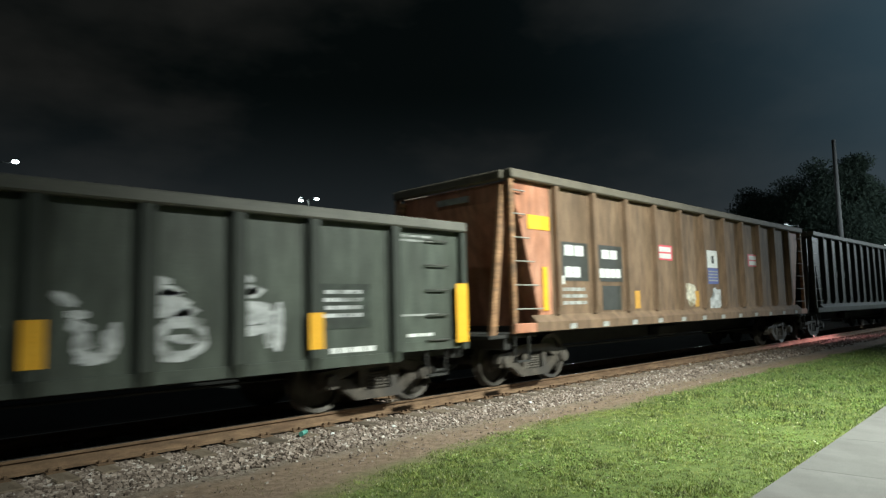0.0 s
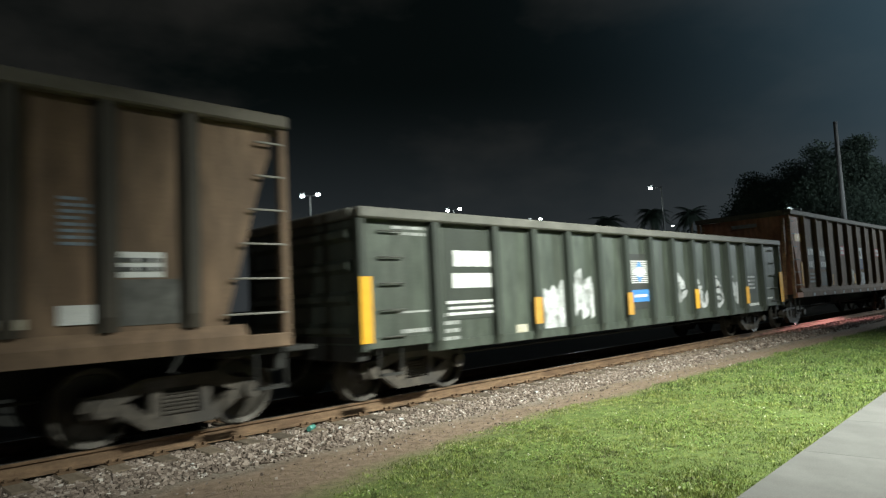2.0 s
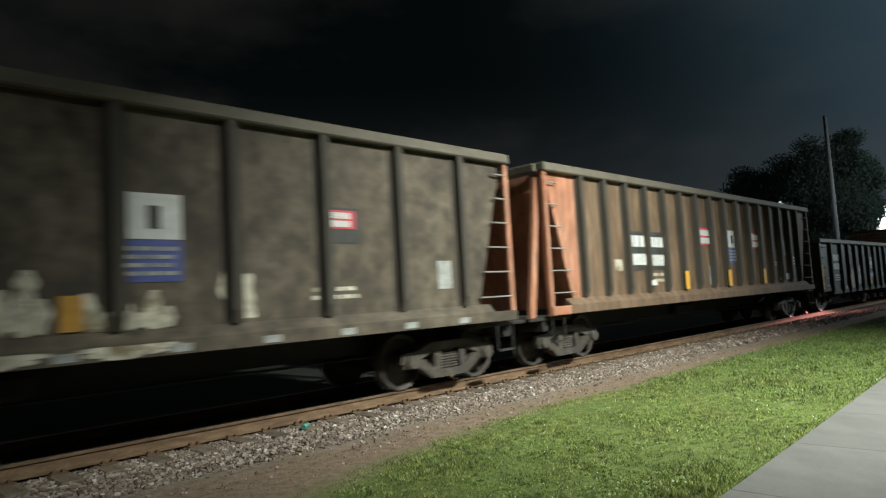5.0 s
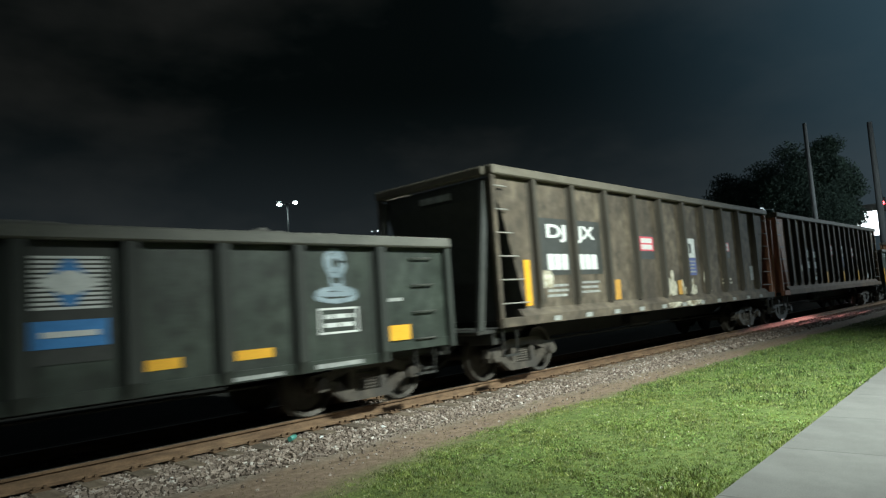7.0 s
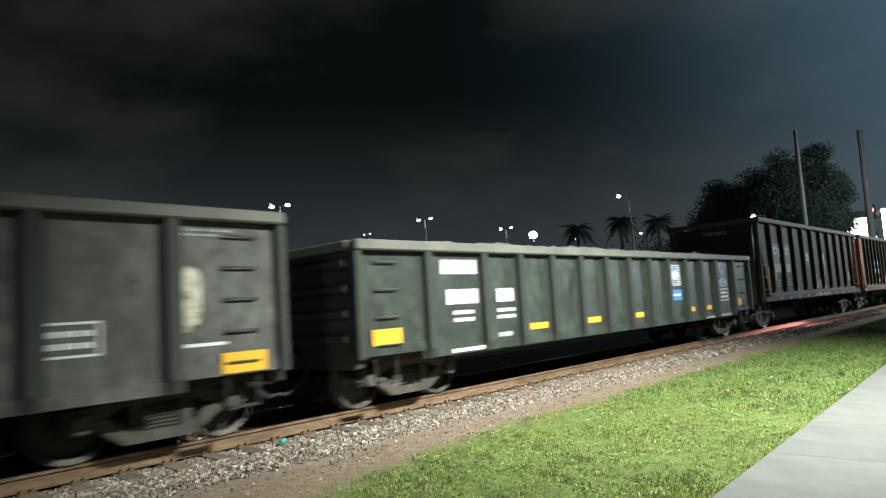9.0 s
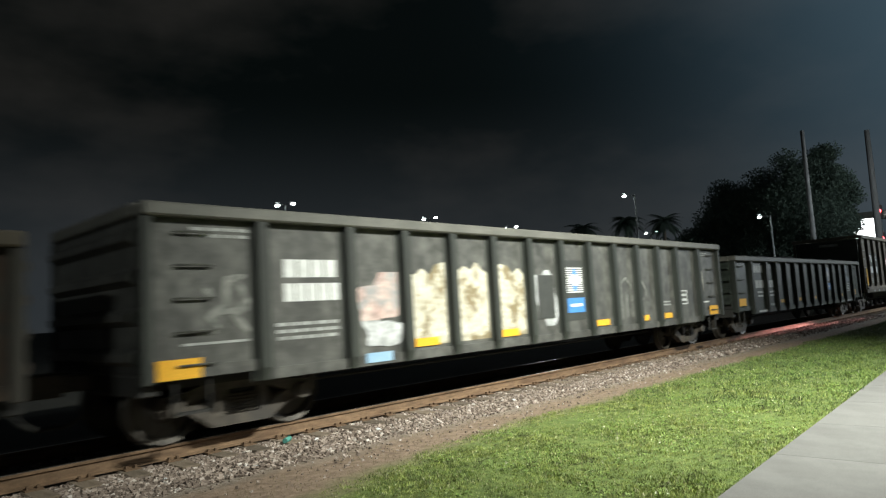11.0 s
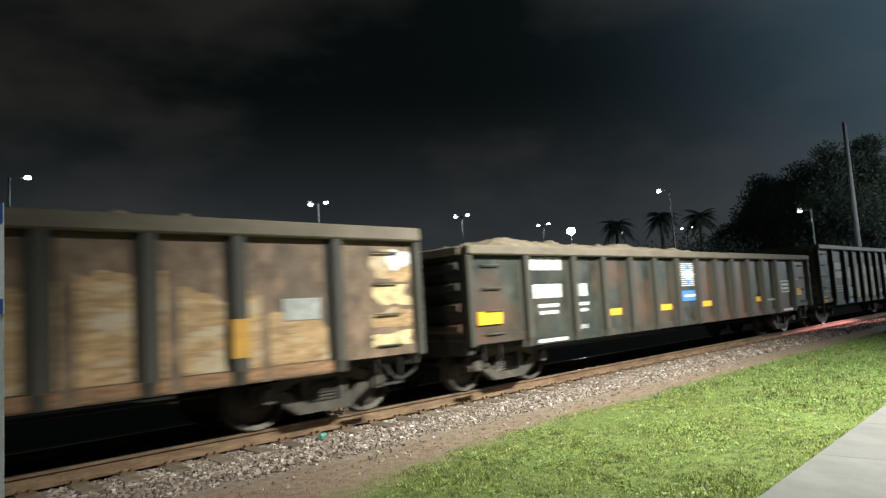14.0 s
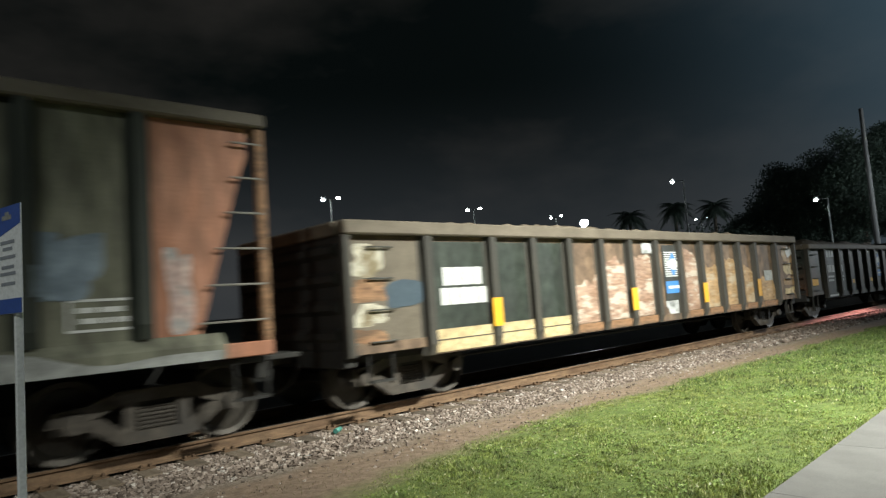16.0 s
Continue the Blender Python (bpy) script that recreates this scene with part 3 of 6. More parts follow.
def drawn(car, u0, u1, z0, z1, y, material, lines, width=0.08, label="white sprayed lettering"):
    """Sprayed lines along given ways, in shares of the width and height, with soft swelling ends."""
    bm = bmesh.new()
    for k, line in enumerate(lines):
        pts = [Vector((u0 + (u1 - u0) * a, z0 + (z1 - z0) * b)) for a, b in line]
        way = []
        for p, q in zip(pts, pts[1:]):
            n = max(2, int((q - p).length / 0.05))
            way += [p.lerp(q, i / n) for i in range(n)]
        way.append(pts[-1])
        yy = y - 0.004 - 0.0012 * k
        last = None
        for i, p in enumerate(way):
            d = (way[min(i + 1, len(way) - 1)] - way[max(i - 1, 0)]).normalized()
            w = width * 0.5 * (0.8 + 0.35 * noise.noise((i * 0.6, k * 3.1, u0))) * min(1, 0.45 + 0.25 * min(i, len(way) - 1 - i))
            ends = [bm.verts.new((p.x - d.y * w, yy, p.y + d.x * w)), bm.verts.new((p.x + d.y * w, yy, p.y - d.x * w))]
            if last:
                bm.faces.new((last[0], last[1], ends[1], ends[0]))
            last = ends
    bmesh.ops.recalc_face_normals(bm, faces=bm.faces[:])
    part("graffiti", bm, material, car, label)


def ring(cx, cz, rx, rz, a0=0.0, a1=6.5):
    return [(cx + rx * math.cos(a0 + (a1 - a0) * i / 14), cz + rz * math.sin(a0 + (a1 - a0) * i / 14)) for i in range(15)]


def box_label(car, u0, u1, z0, z1, y, rows=2):
    """White outlined box with short bars in it."""
    t = 0.028
    for a, b, p, q in ((u0, u1, z0, z0 + t), (u0, u1, z1 - t, z1), (u0, u0 + t, z0 + t, z1 - t), (u1 - t, u1, z0 + t, z1 - t)):
        rect(car, "box_line", a, b, p, q, y, M["white"])
    fine_print(car, u0 + 0.08, u1 - 0.08, z0 + 0.06, z1 - 0.06, y, rows, M["white"])


def spray_field(car, u0, u1, z0, ztop0, ztop1, y, material, seed, label=""):
    """A sprayed bay: full width at its foot, with a lumpy upper outline."""
    r = random.Random(seed)
    bm = bmesh.new()
    n = 18
    ph = [r.uniform(0, 6.28) for _ in range(3)]
    foot, top = [], []
    for i in range(n + 1):
        s = i / n
        x = u0 + (u1 - u0) * s
        z = ztop0 + (ztop1 - ztop0) * s + 0.07 * math.sin(5 * s + ph[0]) + 0.05 * math.sin(11 * s + ph[1]) + 0.03 * math.sin(19 * s + ph[2])
        foot.append(bm.verts.new((x, y - 0.006, z0)))
        top.append(bm.verts.new((x, y - 0.006, z)))
    for i in range(n):
        bm.faces.new((foot[i], foot[i + 1], top[i + 1], top[i]))
    part("graffiti", bm, material, car, label)


def striped_sign(car, u0, u1, z0, z1, zb0, zb1, y):
    """White fine stripes with a pale mark on them above a blue panel."""
    rect(car, "sign_ground", u0 - 0.06, u1 + 0.06, zb0 - 0.16, z1 + 0.14, y, M["black_patch"], "dark painted ground of the sign")
    yy = y - 0.008
    n = 12
    dz = (z1 - z0) / n
    for i in range(n):
        rect(car, "stripe", u0, u1, z0 + dz * (i + 0.22), z0 + dz * (i + 0.78), yy, M["white"])
    cx, cz, w, h = (u0 + u1) / 2, (z0 + z1) / 2, u1 - u0, z1 - z0
    for name, fx, fz, d, mat in (("blue_mark", 0.24, 0.40, 0.008, M["blue"]), ("white_mark", 0.38, 0.20, 0.014, M["white"])):
        bm = bmesh.new()
        vs = []
        for i in range(28):
            t = 2 * math.pi * i / 28
            vs.append(bm.verts.new((cx + math.cos(t) * w * fx * (1 + 0.12 * math.cos(4 * t)), yy - d, cz + math.sin(t) * h * fz * (1 + 0.12 * math.cos(4 * t)))))
        bm.faces.new(vs)
        bmesh.ops.recalc_face_normals(bm, faces=bm.faces[:])
        part(name, bm, mat, car)
    rect(car, "blue_panel", u0 - 0.02, u1 + 0.02, zb0, zb1, yy, M["blue"], "blue panel with a white line")
    zm = (zb0 + zb1) / 2
    rect(car, "white_line", u0 + 0.08, u1 - 0.08, zm - 0.030, zm + 0.03, yy - 0.008, M["white"])


def safety_placard(car, u0, u1, z0, z1, y):
    """Red placard with two rows of white bars."""
    p = rect(car, "red_placard", u0, u1, z0, z1, y, M["red"], "red placard with two rows of white lettering")
    h, w = z1 - z0, u1 - u0
    for a, b in ((0.10, 0.44), (0.55, 0.88)):
        marking(p, -w / 2 + 0.08, w / 2 - 0.08, -h / 2 + h * a, -h / 2 + h * b, -0.008, 7, M["white"], "white bars of lettering")


def blue_white_placard(car, u0, u1, z0, z1, y):
    zm = z0 + (z1 - z0) * 0.48
    rect(car, "white_placard", u0, u1, zm, z1, y, M["white"], "white placard with a dark mark")
    rect(car, "dark_mark", (u0 * 0.55 + u1 * 0.45), (u0 * 0.35 + u1 * 0.65), zm + 0.12, z1 - 0.14, y - 0.008, M["black_patch"])
    rect(car, "navy_placard", u0, u1, z0, zm - 0.01, y, M["navy"], "navy placard with rows of fine print")
    fine_print(car, u0 + 0.06, u1 - 0.06, z0 + 0.05, zm - 0.06, y - 0.008, 4)


def rungs(car, x0, x1, zs, y, material):
    me = shared(("rung", round(x1 - x0, 3), material.name), lambda: grab_mesh(x1 - x0, material))
    for z in zs:
        part("grab_iron", me, None, car, "", ((x0 + x1) / 2, y, z))


def grab_mesh(w, material):
    bm = bmesh.new()
    tube(bm, (-w / 2, -0.05, 0), (w / 2, -0.05, 0), 0.014, n=6)
    for s in (-1, 1):
        tube(bm, (s * w / 2, -0.05, 0), (s * w / 2, 0.0, 0), 0.012, n=6)
    return mesh_of("grab_iron", bm, material)


def post_mesh(h, w, d, material):
    """Pressed hat-section stake, flanged to the sheet, drawn in at its foot."""
    bm = bmesh.new()
    for s in (-1, 1):
        box(bm, s * (w / 2 + 0.03) - 0.03, s * (w / 2 + 0.03) + 0.03, -0.012, 0, 0, h)
    prof = [(-w / 2, 0), (-w / 2 + 0.012, -d), (w / 2 - 0.012, -d), (w / 2, 0)]
    foot = [(-w / 2, 0), (-w / 2 + 0.012, -d * 0.55), (w / 2 - 0.012, -d * 0.55), (w / 2, 0)]
    rings = [[bm.verts.new((x, y, z)) for x, y in p] for p, z in ((foot, 0), (prof, 0.16), (prof, h))]
    for a, b in zip(rings, rings[1:]):
        for i in range(4):
            bm.faces.new((a[i], a[(i + 1) % 4], b[(i + 1) % 4], b[i]))
    bm.faces.new(rings[0][::-1])
    bm.faces.new(rings[-1])
    bmesh.ops.recalc_face_normals(bm, faces=bm.faces[:])
    return mesh_of("side_post", bm, material)


def start_car(u0, u1, label, name):
    car = empty(name, label, "railway wagon", "wagons of the train")
    MOVING.append((car, (u0 + u1) / 2))
    return car


SHEET = 1.49


def gondola(u0, u1, top, label, sheet, post, rim, end_panel=1.5, next_panel=1.42, bottom=0.70, rim_h=0.16, end=None):
    """Mill gondola: sheets between stakes, rolled rim, fishbelly sill, two trucks."""
    car = start_car(u0, u1, label, "gondola_wagon")
    L = u1 - u0
    h = L / 2
    mid = (L - 2 * (end_panel + next_panel)) / 10
    xs = [-h + end_panel, -h + end_panel + next_panel]
    for i in range(10):
        xs.append(xs[-1] + mid)
    xs.append(xs[-1] + next_panel)
    edges = [-h] + xs + [h]
    zt = top - rim_h
    # floor and sills
    part("underframe", boxes((-h, h, -1.40, 1.40, 0.92, 1.06), (-h + 0.5, h - 0.5, -0.28, 0.28, 0.55, 0.92), (-h + 0.3, h - 0.3, -1.35, -1.22, 0.72, 0.92), (-h + 0.3, h - 0.3, 1.22, 1.35, 0.72, 0.92)), M["under"], car)
    # side sheets, one for each bay
    for s in (-1, 1):
        for a, b in zip(edges, edges[1:]):
            # bays near the ends are cut up over the trucks
            z0 = bottom + (0.13 if (a == -h or b == h) else 0.0)
            bm = bmesh.new()
            box(bm, a + 0.0015, b - 0.0015, s * SHEET - 0.008, s * SHEET + 0.008, z0, zt - 0.002)
            box(bm, a + 0.02, b - 0.02, s * (SHEET + 0.02) - 0.012, s * (SHEET + 0.02) + 0.012, z0, z0 + 0.14)
            part("side_panel", bm, sheet, car)
        for x in xs:
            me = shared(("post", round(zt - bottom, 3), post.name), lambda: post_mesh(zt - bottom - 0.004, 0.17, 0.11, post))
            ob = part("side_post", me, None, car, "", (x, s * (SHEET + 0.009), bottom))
            if s > 0:
                ob.rotation_euler = (0, 0, math.pi)
        bm = boxes((-h, h, s * 1.53 - 0.10, s * 1.53 + 0.10, zt, top), bevel=0.022)
        part("top_rim", bm, rim, car, "worn rolled top rim")
    for s in (-1, 1):
        # end wall with stiffening ribs
        bm = boxes((s * (h - 0.03) - 0.012, s * (h - 0.03) + 0.012, -SHEET + 0.012, SHEET - 0.012, 0.83, zt))
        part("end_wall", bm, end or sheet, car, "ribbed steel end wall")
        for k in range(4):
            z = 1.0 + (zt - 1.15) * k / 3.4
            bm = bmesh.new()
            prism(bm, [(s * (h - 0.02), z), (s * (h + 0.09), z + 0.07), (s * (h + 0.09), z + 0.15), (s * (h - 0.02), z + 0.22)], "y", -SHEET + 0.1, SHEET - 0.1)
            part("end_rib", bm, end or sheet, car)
        part("end_rim", boxes((s * (h - 0.04) - 0.09, s * (h - 0.04) + 0.09, -1.425, 1.425, zt, top - 0.004), bevel=0.02), rim, car)
        for t in (-1, 1):
            part("corner_post", boxes((s * (h - 0.05) - 0.06, s * (h - 0.05) + 0.06, t * 1.53 - 0.065, t * 1.53 + 0.065, 0.80, zt - 0.003), bevel=0.012), post, car)
        part("end_sill", boxes((s * (h - 0.10) - 0.09, s * (h - 0.10) + 0.13, -1.40, 1.40, 0.66, 0.90), bevel=0.015), M["under"], car)
        coupler(car, s * (h + 0.02), s)
        n = 5 if top > 2.7 else 4
        rungs(car, s * (h - 0.62) - 0.22, s * (h - 0.62) + 0.22, [0.98 + (zt - 1.15) * i / (n - 1) for i in range(n)], -SHEET - 0.012, M["rung_dark"])
        part("sill_step", boxes((s * (h - 0.60) - 0.20, s * (h - 0.60) + 0.20, -1.50, -1.40, 0.42, 0.45), (s * (h - 0.60) - 0.22, s * (h - 0.60) - 0.20, -1.47, -1.43, 0.45, 0.84), (s * (h - 0.60) + 0.20, s * (h - 0.60) + 0.22, -1.47, -1.43, 0.45, 0.84)), M["under"], car)
        truck(car, s * (h - 1.45))
    part("brake_cylinder", boxes((-0.9, 0.1, -0.55, -0.29, 0.58, 0.80), bevel=0.05), M["under"], car)
    bm = bmesh.new()
    tube(bm, (0.5, -0.45, 0.72), (1.3, -0.45, 0.72), 0.14, n=14)
    part("air_reservoir", bm, M["under"], car)
    bm = bmesh.new()
    tube(bm, (-h + 2, -0.55, 0.52), (h - 2, -0.55, 0.52), 0.022, n=6)
    part("brake_pipe", bm, M["under"], car)
    return car, (lambda u: u - (u0 + u1) / 2), -SHEET - 0.010


def tall_wagon(u0, u1, label, sheet, post, rim, end_sheet, pitch, top=3.95, first=1.25):
    """High-sided open wagon: sloped end sheets behind open ladder frames, deep side sill."""
    car = start_car(u0, u1, label, "hopper_wagon")
    h = (u1 - u0) / 2
    zt, zp, zb = top - 0.17, 1.30, 1.005
    n = round((2 * h - 2 * first) / pitch)
    step = (2 * h - 2 * first) / n
    xs = [-h + first + i * step for i in range(n + 1)]
    part("underframe", boxes((-h, h, -0.35, 0.35, 0.62, 0.98), (-h + 0.9, h - 0.9, -1.30, 1.30, 0.985, 1.09)), M["under"], car)
    for s in (-1, 1):
        for a, b in zip(xs, xs[1:]):
            part("side_panel", boxes((a + 0.0015, b - 0.0015, s * SHEET - 0.008, s * SHEET + 0.008, zp, zt - 0.002)), sheet, car)
        for x in xs:
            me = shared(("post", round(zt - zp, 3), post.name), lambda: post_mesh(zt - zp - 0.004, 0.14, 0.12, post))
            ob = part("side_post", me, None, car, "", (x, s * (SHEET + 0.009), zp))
            if s > 0:
                ob.rotation_euler = (0, 0, math.pi)
        part("top_rim", boxes((-h, h, s * 1.53 - 0.105, s * 1.53 + 0.105, zt, top), bevel=0.022), rim, car, "worn rolled top rim")
        # deep side sill with a sloped ledge above it
        bm = bmesh.new()
        prism(bm, [(s * (SHEET - 0.02), zp), (s * (SHEET + 0.012), zp + 0.002), (s * 1.62, zp - 0.13), (s * 1.62, zb), (s * (SHEET - 0.02), zb)], "x", -h + 0.62, h - 0.62)
        part("side_sill", bm, sheet if sheet != M["orange"] else end_sheet, car, "dusty deep side sill")
        for e in (-1, 1):
            # tapering last bay, following the slope of the end sheet
            bm = bmesh.new()
            xi = xs[0] if e < 0 else xs[-1]
            prism(bm, [(xi + e * 0.002, zp), (e * (h - 0.86), zp), (e * (h - 0.36), zt - 0.75), (e * (h - 0.22), zt - 0.35), (e * (h - 0.22), zt - 0.003), (xi + e * 0.002, zt - 0.003)], "y", s * SHEET - 0.008, s * SHEET + 0.008)
            part("end_bay_panel", bm, end_sheet, car, "sheet of the tapering end bay")
            # open frame at the corner: two uprights and rungs
            part("corner_post", boxes((e * (h - 0.06) - 0.055, e * (h - 0.06) + 0.055, s * 1.53 - 0.05, s * 1.53 + 0.05, zb - 0.02, zt - 0.003), bevel=0.01), M["rust_band"] if end_sheet == M["orange"] else end_sheet, car)
            if s < 0:
                for i in range(6):
                    z = 1.42 + 0.43 * i
                    xe = max(0.36, 0.86 - 0.5 * (z - zp) / (zt - 0.75 - zp)) + 0.06
                    rungs(car, min(e * (h - xe), e * (h - 0.06)), max(e * (h - xe), e * (h - 0.06)), [z], s * 1.525, M["rung"])
            part("corner_block", boxes((e * (h - 0.32) - 0.30, e * (h - 0.32) + 0.30, s * 1.55 - 0.07, s * 1.55 + 0.07, zb - 0.012, zb + 0.16), bevel=0.012), end_sheet, car)
            if e > 0:
                continue
            # brace at the trailing end, from the corner's top down to the end of the platform
            bm = bmesh.new()
            prism(bm, [(e * (h - 0.12), zt - 0.10), (e * (h + 0.02), zt - 0.10), (e * (h + 0.42), zb - 0.03), (e * (h + 0.26), zb - 0.03)], "y", s * 1.32, s * 1.40)
            part("end_brace", bm, M["rust_band"] if end_sheet == M["orange"] else end_sheet, car)
    for e in (-1, 1):
        bm = bmesh.new()
        prism(bm, [(e * (h - 0.95), 1.10), (e * (h - 0.91), 1.10), (e * (h - 0.36), zt - 0.75), (e * (h - 0.20), zt - 0.35), (e * (h - 0.20), zt), (e * (h - 0.24), zt), (e * (h - 0.24), zt - 0.34), (e * (h - 0.40), zt - 0.74)], "y", -SHEET + 0.012, SHEET - 0.012)
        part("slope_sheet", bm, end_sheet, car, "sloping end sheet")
        part("end_rim", boxes((e * (h - 0.05) - 0.10, e * (h - 0.05) + 0.10, -1.42, 1.42, zt, top - 0.004), bevel=0.02), rim, car)
        part("end_plate", boxes((e * (h - 0.085), e * (h - 0.065), -0.5, 0.35, zt - 0.30, zt - 0.18)), M["faded_white"], car)
        part("end_platform", boxes((e * (h - 0.45) - 0.42, e * (h - 0.45) + 0.42, -1.40, 1.40, 0.90, 0.976), (e * (h - 0.05) - 0.08, e * (h - 0.05) + 0.08, -1.38, 1.38, 0.70, 0.90), (e * (h + 0.22) - 0.24, e * (h + 0.22) + 0.24, -1.40, 1.40, 0.905, 0.972), bevel=0.012), M["under"], car)
        coupler(car, e * (h + 0.02), e)
        truck(car, e * (h - 1.22))
        part("sill_step", boxes((e * (h - 0.28) - 0.2, e * (h - 0.28) + 0.2, -1.56, -1.46, 0.48, 0.51), (e * (h - 0.28) - 0.21, e * (h - 0.28) - 0.19, -1.53, -1.49, 0.51, 0.97), (e * (h - 0.28) + 0.19, e * (h - 0.28) + 0.21, -1.53, -1.49, 0.51, 0.97)), M["under"], car)
    part("air_reservoir", boxes((-0.9, 0.1, -0.65, -0.36, 0.62, 0.90), bevel=0.05), M["under"], car)
    bm = bmesh.new()
    tube(bm, (-h + 2, -0.55, 0.58), (h - 2, -0.55, 0.58), 0.022, n=6)
    part("brake_pipe", bm, M["under"], car)
    for k in (-1, 0, 1):
        bm = bmesh.new()
        prism(bm, [(k * 3.2 - 1.2, 0.985), (k * 3.2 + 1.2, 0.985), (k * 3.2 + 0.45, 0.76), (k * 3.2 - 0.45, 0.76)], "y", -0.34, 0.34)
        part("hopper_chute", bm, M["under"], car)
    return car, (lambda u: u - (u0 + u1) / 2), -SHEET - 0.010


def load_heap(u0, u1, z, height, seed, label, material=None, crest=None):
    """A rough heap lying in an open wagon."""
    h = (u1 - u0) / 2 - 0.35
    nx, ny = 120, 18
    verts, faces = [], []
    for i in range(nx + 1):
        for j in range(ny + 1):
            x, y = -h + 2 * h * i / nx, -1.38 + 2.76 * j / ny
            edge = min(1, (h - abs(x)) / 1.2) * min(1, (1.38 - abs(y)) / 0.45 + 0.45)
            q = noise.noise((x * 0.5 + seed, y * 0.6, seed)) * 0.22 + 0.6 + noise.noise((x * 2.6, y * 2.6, seed)) * 0.15 + noise.noise((x * 8, y * 8, seed)) * 0.13
            if crest is not None:
                # the heap falls away past its crest
                q *= 1 - 0.6 * min(1, max(0, (x - crest) / 2.5))
            verts.append((x, y, z - 0.12 + height * edge * q))
    for i in range(nx):
        for j in range(ny):
            a = i * (ny + 1) + j
            faces.append((a, a + ny + 1, a + ny + 2, a + 1))
    # sides and underside down to the wagon's floor
    rim_ids = [i * (ny + 1) for i in range(nx + 1)] + [nx * (ny + 1) + j for j in range(1, ny + 1)] + [i * (ny + 1) + ny for i in range(nx - 1, -1, -1)] + [j for j in range(ny - 1, 0, -1)]
    base = len(verts)
    verts += [(verts[i][0], verts[i][1], 1.064) for i in rim_ids]
    k = len(rim_ids)
    faces += [(rim_ids[i], rim_ids[(i + 1) % k], base + (i + 1) % k, base + i) for i in range(k)]
    faces.append(tuple(range(base, base + k)))
    ob = new("rubble_load", raw("rubble_load", verts, faces, material or M["load"]))
    tagged(ob, label, "load")
    MOVING.append((ob, (u0 + u1) / 2))
    return ob


# ---------------- wagons, front of the train first ----------------
def wagon_far_front():
    car, c, y = gondola(43.6, 60.2, 2.86, "dark grey open gondola wagon with faded lettering", M["dark"], M["post_dark"], M["rim_grey"])
    marking(car, c(49.0), c(50.0), 1.9, 2.15, y, 4, M["faded_white"])


def wagon_dark_tall():
    car, c, y = tall_wagon(26.2, 42.4, "dark dusty high-sided hopper wagon", M["dark"], M["post_dark"], M["rim_grey"], M["dark"], 1.05)
    marking(car, c(29.2), c(30.0), 2.3, 2.6, y, 3, M["faded_white"])
    marking(car, c(30.3), c(31.1), 2.3, 2.6, y, 3, M["faded_white"])


def wagon_orange_end():
    car, c, y = tall_wagon(9.05, 25.0, "tan hopper wagon with rust-orange end and white markings", M["tan"], M["tan"], M["rim_tan"], M["orange"], 1.34, first=1.40)
    for u in (10.60, 11.95):
        rect(car, "dark_patch", c(u), c(u + 1.0), 1.95, 2.72, y, M["black_patch"], "dark patch under the white marking")
    marking(car, c(10.75), c(11.45), 2.45, 2.66, y - 0.009, 2, M["white"])
    marking(car, c(10.75), c(11.30), 2.02, 2.23, y - 0.009, 2, M["white"])
    marking(car, c(12.10), c(12.75), 2.43, 2.62, y - 0.009, 2, M["white"])
    marking(car, c(12.00), c(12.85), 2.03, 2.22, y - 0.009, 4, M["white"])
    rect(car, "dark_patch", c(12.1), c(12.85), 1.35, 1.86, y, M["black_patch"])
    fine_print(car, c(10.6), c(11.5), 1.45, 1.85, y, 3)
    rect(car, "white_square", c(10.5), c(10.72), 1.88, 2.05, y - 0.012, M["white"])
    safety_placard(car, c(14.6), c(15.35), 2.5, 2.86, y)
    blue_white_placard(car, c(17.3), c(18.0), 1.95, 2.85, y)
    safety_placard(car, c(20.2), c(20.9), 2.5, 2.86, y)
    for u, m in ((13.45, "old_yellow"), (16.5, "old_yellow"), (19.6, "old_yellow")):
        rect(car, "reflector", c(u), c(u + 0.22), 1.36, 1.76, y, M[m], "dusty yellow reflector strip")
    rect(car, "reflector", c(10.02), c(10.17), 1.38, 2.2, y - 0.014, M["yellow"], "tall yellow reflector strip")
    rect(car, "yellow_patch", c(9.62), c(10.3), 2.90, 3.17, y - 0.006, M["yellow"], "yellow lettered patch")
    blob(car, "graffiti", c(16.0), c(16.7), 1.35, 1.95, y, M["graf_cream"], 3)
    blob(car, "graffiti", c(17.4), c(18.1), 1.1, 1.85, y, M["graf_white"], 4)
    for i in range(12):
        rect(car, "white_tab", c(10.7 + 1.18 * i), c(10.7 + 1.18 * i + 0.22), 1.02, 1.12, -1.624, M["faded_white"])
    ob = load_heap(9.9, 24.2, 3.72, 0.42, 3, "pale rubble heap in a hopper wagon")


